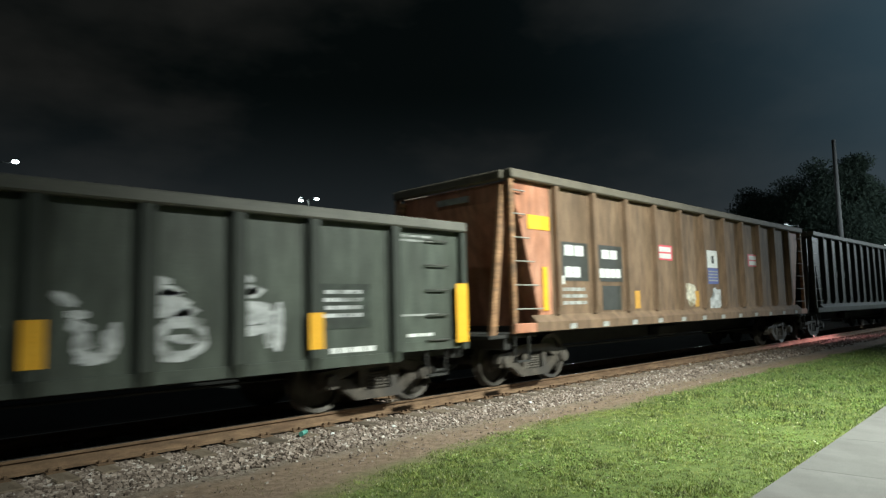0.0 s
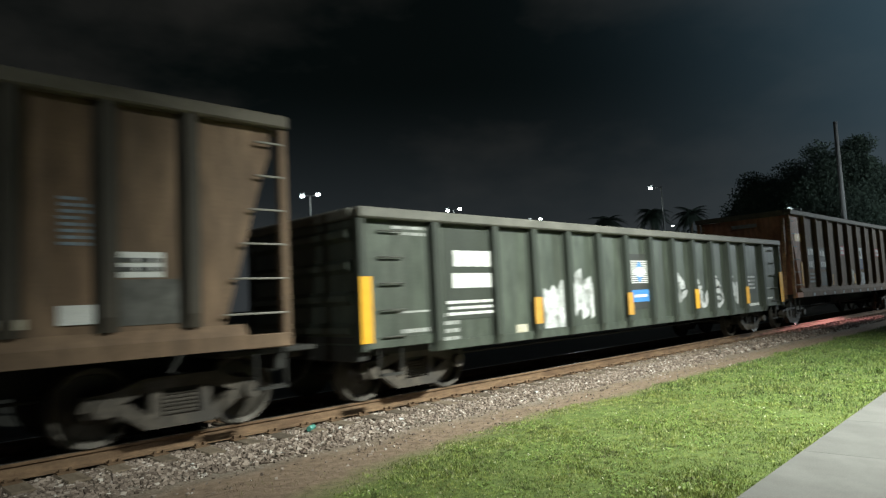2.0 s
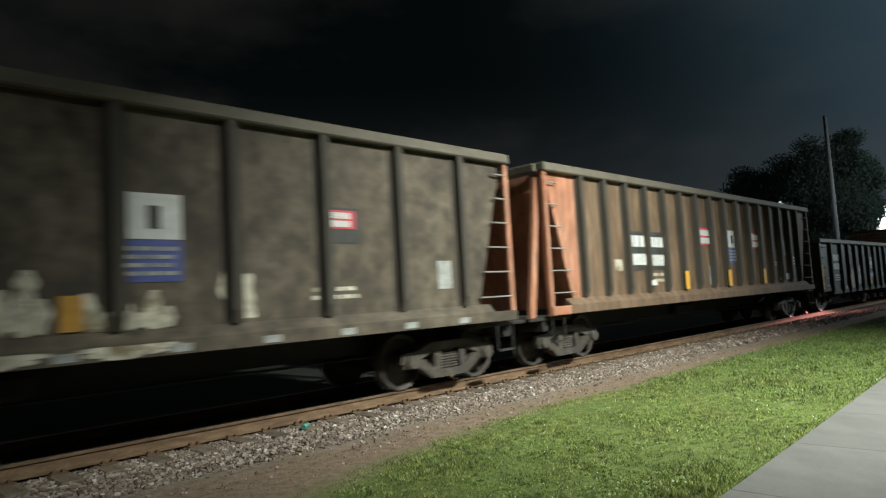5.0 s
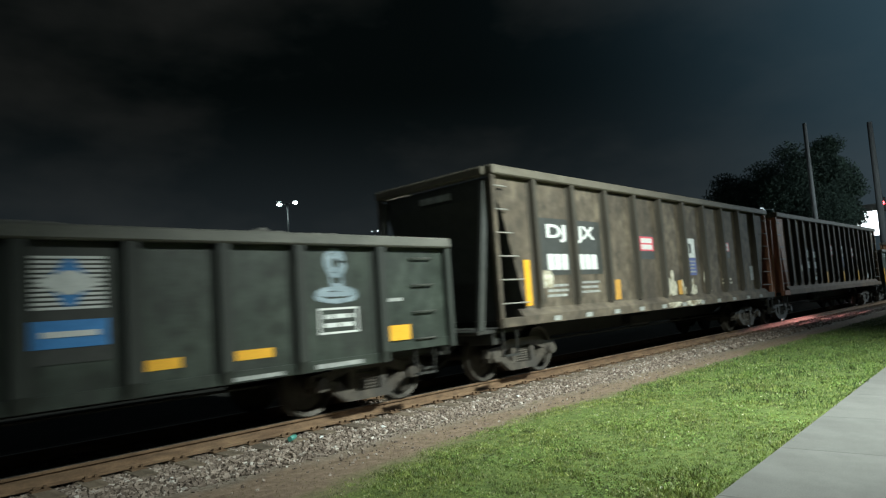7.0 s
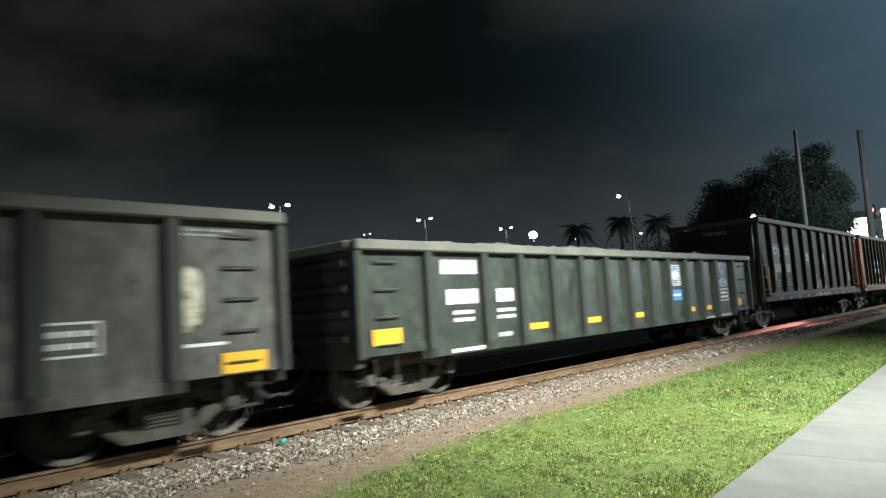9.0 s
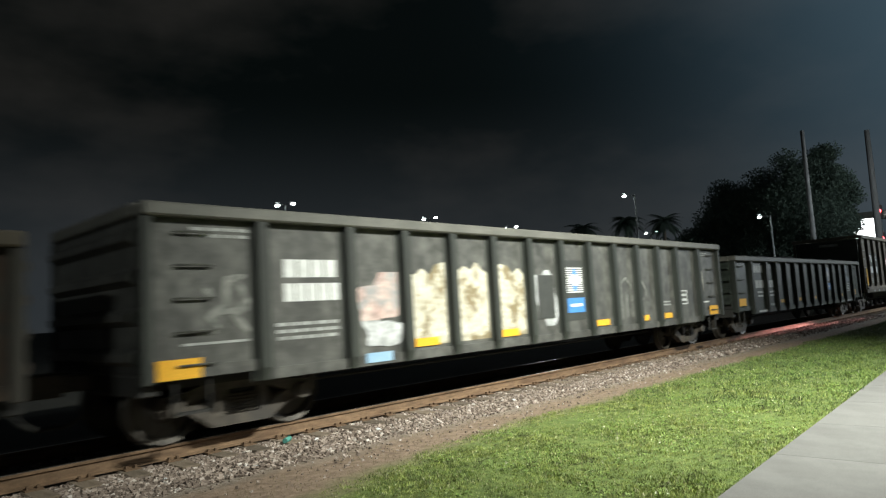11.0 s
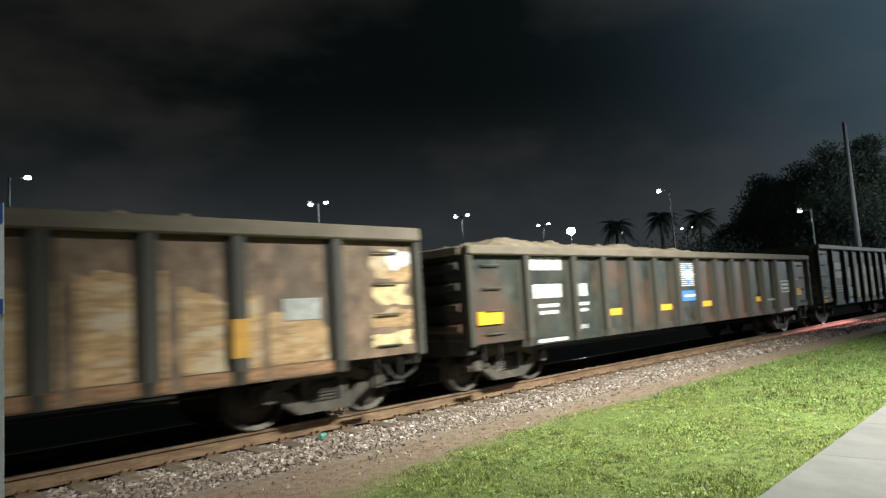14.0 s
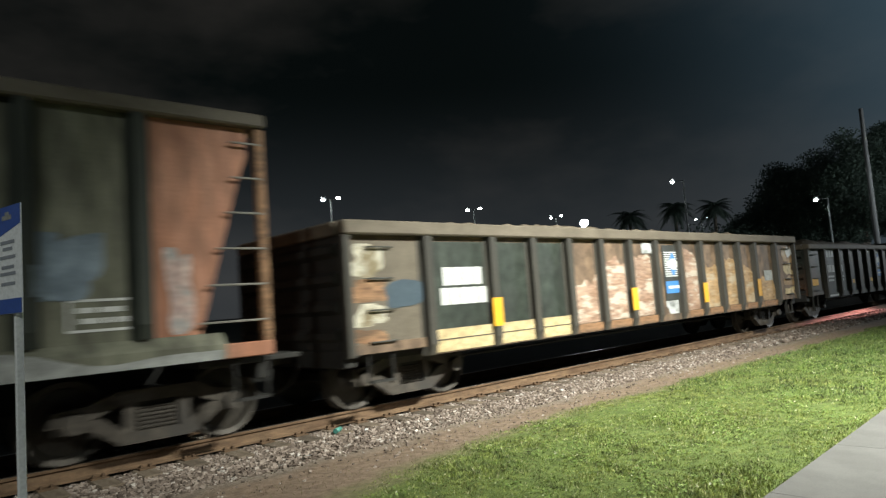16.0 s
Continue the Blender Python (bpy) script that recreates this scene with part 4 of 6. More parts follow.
def wagon_white_graffiti():
    car, c, y = gondola(-8.82, 7.85, 2.86, "grey-green open gondola wagon with white graffiti", M["grey_green"], M["post_green"], M["rim_grey"])
    striped_sign(car, c(-1.30), c(-0.60), 1.64, 2.16, 1.23, 1.50, y)
    for u, mat in ((-4.93, "old_yellow"), (-1.68, "old_yellow"), (1.57, "yellow"), (4.82, "yellow")):
        rect(car, "reflector", c(u), c(u + 0.22), 0.97, 1.45, -1.610, M[mat], "yellow reflector strip")
    for u, w in ((-8.84, 0.20), (7.58, 0.26)):
        rect(car, "reflector", c(u), c(u + w), 0.92, 1.86, -1.604, M["yellow"], "tall yellow reflector strip")
    rect(car, "dark_patch", c(-7.08), c(-5.82), 1.15, 2.62, y, M["post_green"], "darker repainted patch")
    marking(car, c(-6.88), c(-5.96), 2.01, 2.27, y - 0.009, 4, M["white"])
    marking(car, c(-6.92), c(-5.97), 1.66, 1.90, y - 0.009, 6, M["white"])
    fine_print(car, c(-7.05), c(-5.93), 1.20, 1.48, y - 0.009, 3, M["white"])
    fine_print(car, c(-8.17), c(-7.36), 2.46, 2.64, y, 2)
    rect(car, "white_line", c(-8.10), c(-7.36), 1.31, 1.34, y, M["faded_white"])
    fine_print(car, c(-8.05), c(-7.45), 0.98, 1.10, y, 1)
    fine_print(car, c(-7.15), c(-6.8), 0.80, 1.30, y, 4)
    rect(car, "pale_plate", c(-5.35), c(-5.05), 0.78, 0.98, y, M["graf_cream"])
    spray_field(car, c(-4.52), c(-3.80), 0.86, 1.62, 1.70, y, M["graf_white"], 11, "white sprayed lettering")
    strokes(car, c(-3.66), c(-2.86), 0.98, 1.98, y, M["graf_white"], 12, n=5)
    drawn(car, c(0.68), c(1.41), 1.18, 1.85, y, M["graf_white"], [
        [(0.02, 0.62), (0.12, 0.92), (0.42, 0.95)], [(0.10, 0.70), (0.45, 0.82), (0.78, 0.55)], [(0.25, 0.55), (0.80, 0.52)],
        [(0.32, 0.45), (0.50, 0.15), (0.95, 0.36)], [(0.10, 0.25), (0.48, 0.20)], [(0.18, 0.04), (0.50, 0.03)]], 0.18)
    drawn(car, c(1.86), c(2.48), 0.99, 1.74, y, M["graf_white"], [
        [(0.0, 0.97), (0.36, 0.80)], [(0.22, 0.68), (0.55, 0.66)], [(0.25, 0.52), (0.62, 0.48)], [(0.30, 0.62), (0.62, 0.20)],
        ring(0.66, 0.26, 0.24, 0.22, 2.4, 7.2), [(0.36, 0.05), (0.92, 0.06)], [(0.97, 0.55), (0.95, 0.10)]], 0.155)
    drawn(car, c(2.72), c(3.46), 0.96, 1.92, y, M["graf_white"], [
        [(0.03, 0.95), (0.46, 0.92)], [(0.08, 0.84), (0.58, 0.80), (0.20, 0.72)], [(0.20, 0.70), (0.72, 0.66), (0.08, 0.55)],
        [(0.08, 0.55), (0.84, 0.58), (0.40, 0.45)], [(0.35, 0.44), (0.97, 0.44)], ring(0.62, 0.24, 0.36, 0.20), [(0.40, 0.26), (0.85, 0.22)], [(0.30, 0.02), (0.80, 0.03)]], 0.145)
    drawn(car, c(3.80), c(4.46), 0.92, 1.95, y, M["graf_white"], [
        [(0.05, 0.95), (0.42, 0.93)], [(0.03, 0.82), (0.60, 0.80), (0.05, 0.72)], [(0.06, 0.95), (0.08, 0.30)], [(0.05, 0.62), (0.78, 0.60)],
        [(0.08, 0.50), (0.80, 0.52), (0.10, 0.40)], [(0.10, 0.30), (0.75, 0.34)], [(0.97, 0.66), (0.92, 0.05)], [(0.72, 0.60), (0.74, 0.10)]], 0.155)
    rect(car, "grey_patch", c(5.08), c(5.90), 1.22, 1.84, y, M["dark"], "faded repainted patch")
    fine_print(car, c(5.1), c(5.75), 1.35, 1.78, y - 0.009, 4, M["graf_white"])
    fine_print(car, c(5.2), c(6.0), 0.85, 1.0, y, 1, M["white"])
    fine_print(car, c(6.5), c(7.2), 2.48, 2.62, y, 2)
    rect(car, "white_line", c(6.45), c(7.25), 1.36, 1.39, y, M["faded_white"])
    fine_print(car, c(6.6), c(7.2), 1.02, 1.12, y, 1, M["white"])


def wagon_tan_tall():
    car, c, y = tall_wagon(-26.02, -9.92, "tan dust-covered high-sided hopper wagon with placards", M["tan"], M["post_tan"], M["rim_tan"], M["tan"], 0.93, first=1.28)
    for a, b in ((-22.92, -22.06), (-21.96, -21.13)):
        rect(car, "dark_patch", c(a), c(b), 1.82, 2.72, y, M["black_patch"], "dark patch under the white marking")
    marking(car, c(-22.82), c(-22.10), 2.36, 2.62, y - 0.009, 3, M["white"])
    marking(car, c(-22.86), c(-22.08), 1.94, 2.20, y - 0.009, 5, M["white"])
    marking(car, c(-21.84), c(-21.18), 2.36, 2.60, y - 0.009, 3, M["white"])
    marking(car, c(-21.84), c(-21.20), 1.92, 2.18, y - 0.009, 4, M["white"])
    fine_print(car, c(-21.8), c(-21.25), 1.5, 1.78, y, 2, M["graf_cream"])
    rect(car, "pale_plate", c(-23.47), c(-23.16), 1.82, 2.07, y, M["graf_cream"])
    rect(car, "white_plate", c(-22.1), c(-21.86), 1.46, 1.58, -1.625, M["white"])
    safety_placard(car, c(-19.34), c(-18.40), 2.45, 2.92, y)
    blue_white_placard(car, c(-17.30), c(-16.56), 1.96, 2.90, y)
    safety_placard(car, c(-15.42), c(-14.72), 2.41, 2.87, y)
    for a in (-20.33, -17.62, -14.91):
        rect(car, "reflector", c(a), c(a + 0.21), 1.32, 1.77, -1.620, M["yellow"], "yellow reflector strip")
    fine_print(car, c(-12.56), c(-12.25), 2.2, 2.74, y, 8, M["graf_blue"])
    rect(car, "white_plate", c(-12.08), c(-11.5), 1.88, 2.16, y, M["white"])
    fine_print(car, c(-12.05), c(-11.53), 1.92, 2.12, y - 0.009, 2, M["black_patch"])
    rect(car, "grey_patch", c(-12.08), c(-11.3), 1.36, 1.86, y, M["grey"])
    rect(car, "white_plate", c(-12.56), c(-12.22), 1.40, 1.60, y - 0.012, M["white"])
    rect(car, "pale_plate", c(-13.12), c(-12.84), 1.38, 1.48, y - 0.012, M["graf_cream"])
    fine_print(car, c(-13.7), c(-13.3), 1.85, 2.0, y, 2, M["graf_cream"])
    rect(car, "blue_grey_patch", c(-18.62), c(-18.42), 1.4, 1.9, y, M["graf_blue"])
    # rust-orange trailing end
    for ob in car.children:
        if ob.name.split(".")[0] in ("slope_sheet", "end_bay_panel", "corner_post", "end_brace", "corner_block"):
            xm = sum(v.co.x for v in ob.data.vertices) / len(ob.data.vertices) + ob.location.x
            if xm < 0:
                ob.data.materials[0] = M["orange"]


def wagon_grey_tall():
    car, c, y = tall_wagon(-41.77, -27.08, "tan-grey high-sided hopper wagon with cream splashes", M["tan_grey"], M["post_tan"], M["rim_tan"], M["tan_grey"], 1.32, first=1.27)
    for a, b in ((-40.28, -39.30), (-39.08, -38.00)):
        rect(car, "dark_patch", c(a), c(b), 1.92, 3.06, y, M["black_patch"], "dark patch under the white marking")
    lettering(car, "DJ", c(-40.08), c(-39.38), 2.58, 2.94, y - 0.009, M["white"], "white stencilled letters")
    lettering(car, "JX", c(-38.96), c(-38.26), 2.58, 2.94, y - 0.009, M["white"], "white stencilled letters")
    marking(car, c(-40.12), c(-39.36), 2.02, 2.34, y - 0.009, 3, M["white"])
    marking(car, c(-38.98), c(-38.22), 2.02, 2.34, y - 0.009, 3, M["white"])
    fine_print(car, c(-40.17), c(-39.45), 1.46, 1.76, y, 3)
    fine_print(car, c(-39.0), c(-38.2), 1.50, 1.80, y, 3)
    blob(car, "paint_splash", c(-40.35), c(-39.95), 1.66, 2.02, y - 0.006, M["graf_cream"], 31, "cream splash")
    rect(car, "dark_patch", c(-36.3), c(-35.45), 2.25, 2.84, y, M["black_patch"])
    safety_placard(car, c(-36.22), c(-35.50), 2.45, 2.80, y - 0.009)
    blue_white_placard(car, c(-33.72), c(-33.02), 1.82, 2.82, y)
    rect(car, "dark_patch", c(-31.1), c(-30.45), 2.3, 2.8, y, M["black_patch"])
    safety_placard(car, c(-31.06), c(-30.52), 2.5, 2.76, y - 0.009)
    rect(car, "reflector", c(-37.56), c(-37.30), 1.33, 1.78, y - 0.006, M["old_yellow"], "dusty yellow reflector strip")
    rect(car, "reflector", c(-34.30), c(-34.08), 1.33, 1.70, y - 0.016, M["old_yellow"], "dusty yellow reflector strip")
    rect(car, "reflector", c(-40.89), c(-40.70), 1.35, 2.22, y - 0.004, M["yellow"], "tall yellow reflector strip")
    for a, b, top in ((-35.22, -34.40, 1.98), (-34.22, -33.10, 1.74)):
        drawn(car, c(a), c(b), 1.31, top, y - 0.004, M["graf_cream"], [[(0.15, 0.95), (0.22, 0.0)], [(0.50, 0.70), (0.48, 0.0)], [(0.78, 0.98), (0.74, 0.0)], [(0.92, 0.55), (0.90, 0.02)], [(0.05, 0.25), (0.95, 0.22)]], 0.24, "cream splash")
        drawn(car, c(a), c(b), 1.012, 1.165, -1.624, M["graf_cream"], [[(0.02, 0.75), (0.98, 0.70)], [(0.10, 0.40), (0.85, 0.36)], [(0.25, 0.12), (0.60, 0.15)]], 0.07, "cream splash")
    blob(car, "paint_splash", c(-32.6), c(-32.1), 1.35, 1.95, y, M["graf_cream"], 34, "cream splash")
    fine_print(car, c(-31.3), c(-30.5), 1.5, 1.72, y, 2, M["graf_cream"])
    rect(car, "white_plate", c(-28.9), c(-28.6), 1.6, 2.05, y, M["faded_white"])
    for i in range(11):
        rect(car, "white_tab", c(-40.2 + 1.16 * i), c(-40.2 + 1.16 * i + 0.24), 1.03, 1.12, -1.624, M["faded_white"])
    # trailing slope sheet and brace blackened: the unlit end's shade is painted on
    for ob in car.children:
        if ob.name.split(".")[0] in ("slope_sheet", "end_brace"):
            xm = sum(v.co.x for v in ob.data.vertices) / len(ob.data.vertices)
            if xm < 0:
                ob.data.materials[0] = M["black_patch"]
    # rust-orange leading end
    for ob in car.children:
        if ob.name.split(".")[0] in ("corner_post", "slope_sheet", "end_brace"):
            xm = sum(v.co.x for v in ob.data.vertices) / len(ob.data.vertices) + ob.location.x
            if xm > 0:
                ob.data.materials[0] = M["orange"]


def mill_lettering(car, c, y, a, b, mats="white"):
    """Reporting marks, weight lines and a bar in the second and third bays."""
    m = M[mats]
    marking(car, c(a), c(a + 1.02), 2.04, 2.28, y, 4, m)
    marking(car, c(a + 0.10), c(a + 0.98), 1.53, 1.78, y, 3, m)
    marking(car, c(b), c(b + 0.52), 1.53, 1.77, y, 2, m)
    fine_print(car, c(a + 0.25), c(a + 0.85), 1.20, 1.45, y, 2, m)
    fine_print(car, c(b), c(b + 0.52), 1.20, 1.44, y, 2, m)
    fine_print(car, c(b), c(b + 0.45), 0.86, 1.02, y, 1)
    rect(car, "white_bar", c(a + 0.15), c(a + 1.0), 0.73, 0.79, y - 0.03, m)


def wagon_dark_loaded():
    car, c, y = gondola(-59.60, -43.0, 2.56, "dark grey open gondola wagon heaped with rubble", M["dark"], M["post_dark"], M["rim_grey"])
    mill_lettering(car, c, y, -57.74, -56.30)
    rect(car, "reflector", c(-59.30), c(-58.72), 0.98, 1.22, y - 0.03, M["yellow"], "square yellow reflector")
    for a in (-55.32, -53.26, -51.20, -48.10, -46.9):
        rect(car, "reflector", c(a), c(a + 0.58), 0.965, 1.085, y, M["yellow"], "yellow reflector strip")
    striped_sign(car, c(-49.02), c(-48.32), 1.68, 2.25, 1.30, 1.58, y)
    box_label(car, c(-45.60), c(-44.92), 1.18, 1.54, y)
    drawn(car, c(-45.66), c(-44.90), 1.62, 2.38, y, M["graf_pale"], [ring(0.50, 0.72, 0.22, 0.24), ring(0.50, 0.72, 0.12, 0.14), [(0.36, 0.50), (0.40, 0.30), (0.64, 0.30), (0.64, 0.50)],
        ring(0.50, 0.13, 0.46, 0.12), [(0.10, 0.14), (0.90, 0.14)]], 0.085, "pale blue sprayed figure")
    rect(car, "reflector", c(-44.50), c(-43.94), 0.99, 1.22, y - 0.03, M["yellow"], "square yellow reflector")
    rect(car, "white_line", c(-44.5), c(-44.05), 1.58, 1.63, y, M["faded_white"])
    rect(car, "white_bar", c(-47.0), c(-46.2), 0.72, 0.77, y - 0.03, M["faded_white"])
    rect(car, "white_bar", c(-45.7), c(-44.9), 0.73, 0.79, y - 0.03, M["faded_white"])
    load_heap(-59.60, -43.0, 2.56, 0.34, 9, "grey rubble heap in a gondola wagon", M["load_grey"])


def wagon_cream_graffiti():
    car, c, y = gondola(-77.42, -60.78, 2.86, "grey open gondola wagon with cream graffiti panels", M["grey"], M["post_dark"], M["rim_grey"])
    marking(car, c(-75.58), c(-74.70), 1.99, 2.23, y, 4, M["white"])
    marking(car, c(-75.58), c(-74.66), 1.67, 1.91, y, 5, M["white"])
    fine_print(car, c(-75.7), c(-74.7), 1.15, 1.42, y, 3)
    fine_print(car, c(-76.84), c(-75.96), 2.46, 2.62, y, 2)
    drawn(car, c(-76.85), c(-76.05), 1.25, 2.15, y, M["graf_faint"], [[(0.10, 0.90), (0.35, 0.55)], [(0.45, 0.15), (0.30, 0.30), (0.55, 0.45), (0.60, 0.80), (0.90, 0.85)],
        [(0.75, 0.80), (0.92, 0.50), (0.70, 0.30), (0.95, 0.08)], [(0.40, 0.35), (0.95, 0.40)], [(0.05, 0.12), (0.40, 0.10)]], 0.11)
    rect(car, "white_line", c(-76.95), c(-76.1), 1.20, 1.23, y, M["faded_white"])
    blob(car, "graffiti", c(-74.34), c(-73.45), 1.30, 2.06, y, M["graf_pink"], 52, "pink and cream sprayed lettering", layers=4)
    blob(car, "graffiti", c(-74.30), c(-73.50), 0.95, 1.35, y - 0.008, M["graf_white"], 60, layers=3)
    rect(car, "blue_patch", c(-74.25), c(-73.75), 0.74, 0.88, y - 0.03, M["pale_blue"])
    for k, (a, b) in enumerate(((-73.24, -72.38), (-72.18, -71.32), (-71.10, -70.24))):
        spray_field(car, c(a), c(b), 0.90, 2.10, 2.12, y, M["graf_cream"], 53 + k, "cream sprayed lettering")
    blob(car, "graffiti", c(-70.0), c(-69.2), 1.0, 2.1, y, M["graf_white"], 61, layers=2)
    rect(car, "dark_patch", c(-69.9), c(-69.35), 1.15, 2.0, y - 0.012, M["black_patch"])
    striped_sign(car, c(-68.86), c(-68.26), 1.62, 2.16, 1.22, 1.52, y)
    drawn(car, c(-66.7), c(-65.3), 0.92, 1.95, y, M["graf_faint"], [[(0.04, 0.05), (0.06, 0.85), (0.24, 0.97), (0.40, 0.80), (0.40, 0.08)], [(0.22, 0.10), (0.24, 0.70)],
        [(0.58, 0.08), (0.58, 0.84), (0.76, 0.95), (0.92, 0.70), (0.94, 0.10)], [(0.60, 0.45), (0.90, 0.48)]], 0.07)
    rect(car, "reflector", c(-77.26), c(-76.74), 0.83, 1.06, y - 0.03, M["yellow"], "square yellow reflector")
    for a in (-73.24, -71.12, -67.8, -65.9, -64.62):
        rect(car, "reflector", c(a), c(a + 0.54), 0.89, 1.02, y - 0.014, M["yellow"], "yellow reflector strip")
    box_label(car, c(-63.70), c(-63.04), 1.20, 1.57, y)
    fine_print(car, c(-64.5), c(-64.1), 1.19, 1.34, y, 2)
    blob(car, "graffiti", c(-62.31), c(-61.91), 1.38, 2.22, y, M["graf_cream"], 63)
    fine_print(car, c(-62.3), c(-61.5), 2.50, 2.62, y, 2)
    rect(car, "white_line", c(-62.3), c(-61.6), 1.20, 1.24, y, M["white"])
    rect(car, "reflector", c(-61.68), c(-61.08), 0.85, 1.10, y - 0.03, M["yellow"], "square yellow reflector")


def wagon_rusty():
    car, c, y = gondola(-94.78, -78.55, 2.46, "rusty brown and grey open gondola wagon heaped with rubble", M["brown"], M["post_brown"], M["rim_brown"])
    mill_lettering(car, c, y, -93.16, -91.86)
    striped_sign(car, c(-87.40), c(-86.68), 1.62, 2.19, 1.27, 1.52, y)
    rect(car, "reflector", c(-94.56), c(-93.96), 1.14, 1.36, y - 0.03, M["yellow"], "square yellow reflector")
    for a in (-90.78, -88.58, -86.48, -82.98):
        rect(car, "reflector", c(a), c(a + 0.62), 1.10, 1.235, y, M["yellow"], "yellow reflector strip")
    box_label(car, c(-80.95), c(-80.30), 1.30, 1.66, y)
    rect(car, "reflector", c(-79.86), c(-79.32), 1.17, 1.40, y - 0.03, M["yellow"], "square yellow reflector")
    rect(car, "white_bar", c(-81.0), c(-80.2), 0.74, 0.80, y - 0.03, M["white"])
    rect(car, "white_line", c(-79.9), c(-79.4), 1.66, 1.74, y, M["faded_white"])
    rect(car, "white_line", c(-82.3), c(-81.5), 1.10, 1.14, y, M["faded_white"])
    load_heap(-94.78, -78.55, 2.48, 0.47, 15, "brown rubble heap in a gondola wagon", crest=-0.8)


def wagon_covered_in_graffiti():
    # end walls and ribs near-black: shade of the gap put into their colour
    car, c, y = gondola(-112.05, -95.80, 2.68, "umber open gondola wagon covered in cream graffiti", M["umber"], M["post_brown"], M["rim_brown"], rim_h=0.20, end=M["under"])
    # grey third of the side at the trailing end
    rect(car, "grey_patch", c(-110.45), c(-106.85), 1.02, 2.40, y + 0.004, M["dark"], "dark grey painted stretch")
    rect(car, "grey_patch", c(-112.0), c(-110.55), 0.86, 2.40, y + 0.004, M["rim_brown"])
    marking(car, c(-110.22), c(-109.34), 1.72, 2.0, y, 4, M["white"])
    marking(car, c(-110.28), c(-109.24), 1.42, 1.68, y, 5, M["white"])
    for a, b in ((-110.44, -109.14), (-109.0, -108.05), (-107.9, -107.0)):
        rect(car, "cream_stripe", c(a), c(b), 0.72, 1.06, y - 0.03, M["cream"], "cream stripe along the foot of the side")
        rect(car, "seam", c(a), c(b), 0.895, 0.91, y - 0.038, M["post_brown"])
    for a, b in ((-106.85, -105.95), (-105.8, -104.88), (-104.73, -103.76), (-102.55, -101.72), (-101.55, -100.62), (-100.46, -99.55), (-99.4, -98.4), (-98.3, -97.4)):
        rect(car, "rust_band", c(a), c(b), 0.72, 0.865, y - 0.03, M["rust_band"], "rusty orange foot of the side")
    bays = [(-106.85, -105.95), (-105.8, -104.88), (-104.73, -103.76)]
    for k, (a, b) in enumerate(bays):
        spray_field(car, c(a), c(b), 0.88, (1.55, 2.0, 2.1)[k], (1.9, 2.1, 2.3)[k], y, M["graf_mixed"], 71 + k, "pink and cream sprayed lettering")
    blob(car, "graffiti", c(-103.55), c(-102.75), 0.75, 1.24, y, M["graf_white"], 75, layers=3)
    for k, (a, b) in enumerate(((-102.55, -101.72), (-101.55, -100.62), (-100.46, -99.55), (-99.4, -98.4), (-98.3, -97.4))):
        spray_field(car, c(a), c(b), 0.88, (2.3, 1.95, 2.0, 1.9, 1.6)[k], (2.1, 1.85, 2.05, 1.7, 1.3)[k], y, M["graf_mixed"] if k == 0 else M["graf_gold"], 80 + k, "golden sprayed lettering")
    striped_sign(car, c(-103.50), c(-102.80), 1.66, 2.24, 1.30, 1.57, y - 0.012)
    for a, mat in ((-109.24, "yellow"), (-105.08, "yellow"), (-101.95, "yellow"), (-98.83, "old_yellow")):
        rect(car, "reflector", c(a), c(a + 0.22), 1.02, 1.48, -1.610, M[mat], "yellow reflector strip")
    rect(car, "white_plate", c(-98.1), c(-97.55), 1.42, 1.70, y - 0.012, M["faded_white"])
    rect(car, "white_plate", c(-104.4), c(-103.95), 2.2, 2.42, y - 0.012, M["graf_white"])
    for k, (z0, z1) in enumerate(((0.86, 1.18), (1.2, 1.52), (1.54, 1.86), (1.88, 2.36))):
        blob(car, "yellow_patch", c(-96.7), c(-95.95), z0, z1, y, M["graf_gold"] if k % 2 else M["cream"], 90 + k, "yellow sprayed patch", layers=2)
        blob(car, "yellow_patch", c(-111.95), c(-111.3), z0, z1, y, M["graf_cream"] if k in (1, 3) else M["rust_band"], 95 + k, "rusty yellow sprayed patch", layers=2)
    blob(car, "white_patch", c(-96.4), c(-95.95), 2.05, 2.38, y - 0.012, M["white"], 99, layers=1)
    blob(car, "blue_grey_patch", c(-111.35), c(-110.62), 1.42, 1.86, y - 0.008, M["dull_blue"], 94, "dull blue repainted patch", layers=2, rough=0.08)
    load_heap(-112.05, -95.80, 2.62, 0.42, 21, "brown rubble heap in a gondola wagon")


def wagon_last():
    car, c, y = tall_wagon(-129.2, -113.14, "high-sided hopper wagon with rust-orange end and olive-grey sides", M["olive"], M["post_green"], M["rim_tan"], M["orange"], 1.08, first=1.5)
    blob(car, "graffiti", c(-116.3), c(-115.0), 1.75, 2.45, y, M["graf_blue"], 101, "pale blue-grey sprayed figure", layers=5, rough=0.3)
    box_label(car, c(-115.36), c(-114.70), 1.42, 1.76, y)
    blob(car, "graffiti", c(-114.40), c(-114.05), 1.32, 2.3, y, M["graf_pink"], 102, layers=2)
    spray_field(car, c(-118.0), c(-113.80), 1.00, 1.14, 1.16, -1.622, M["faded_white"], 103, "pale scuffed sill")
    marking(car, c(-121.0), c(-120.2), 2.3, 2.6, y, 3, M["faded_white"])
    safety_placard(car, c(-118.9), c(-118.1), 2.45, 2.85, y)


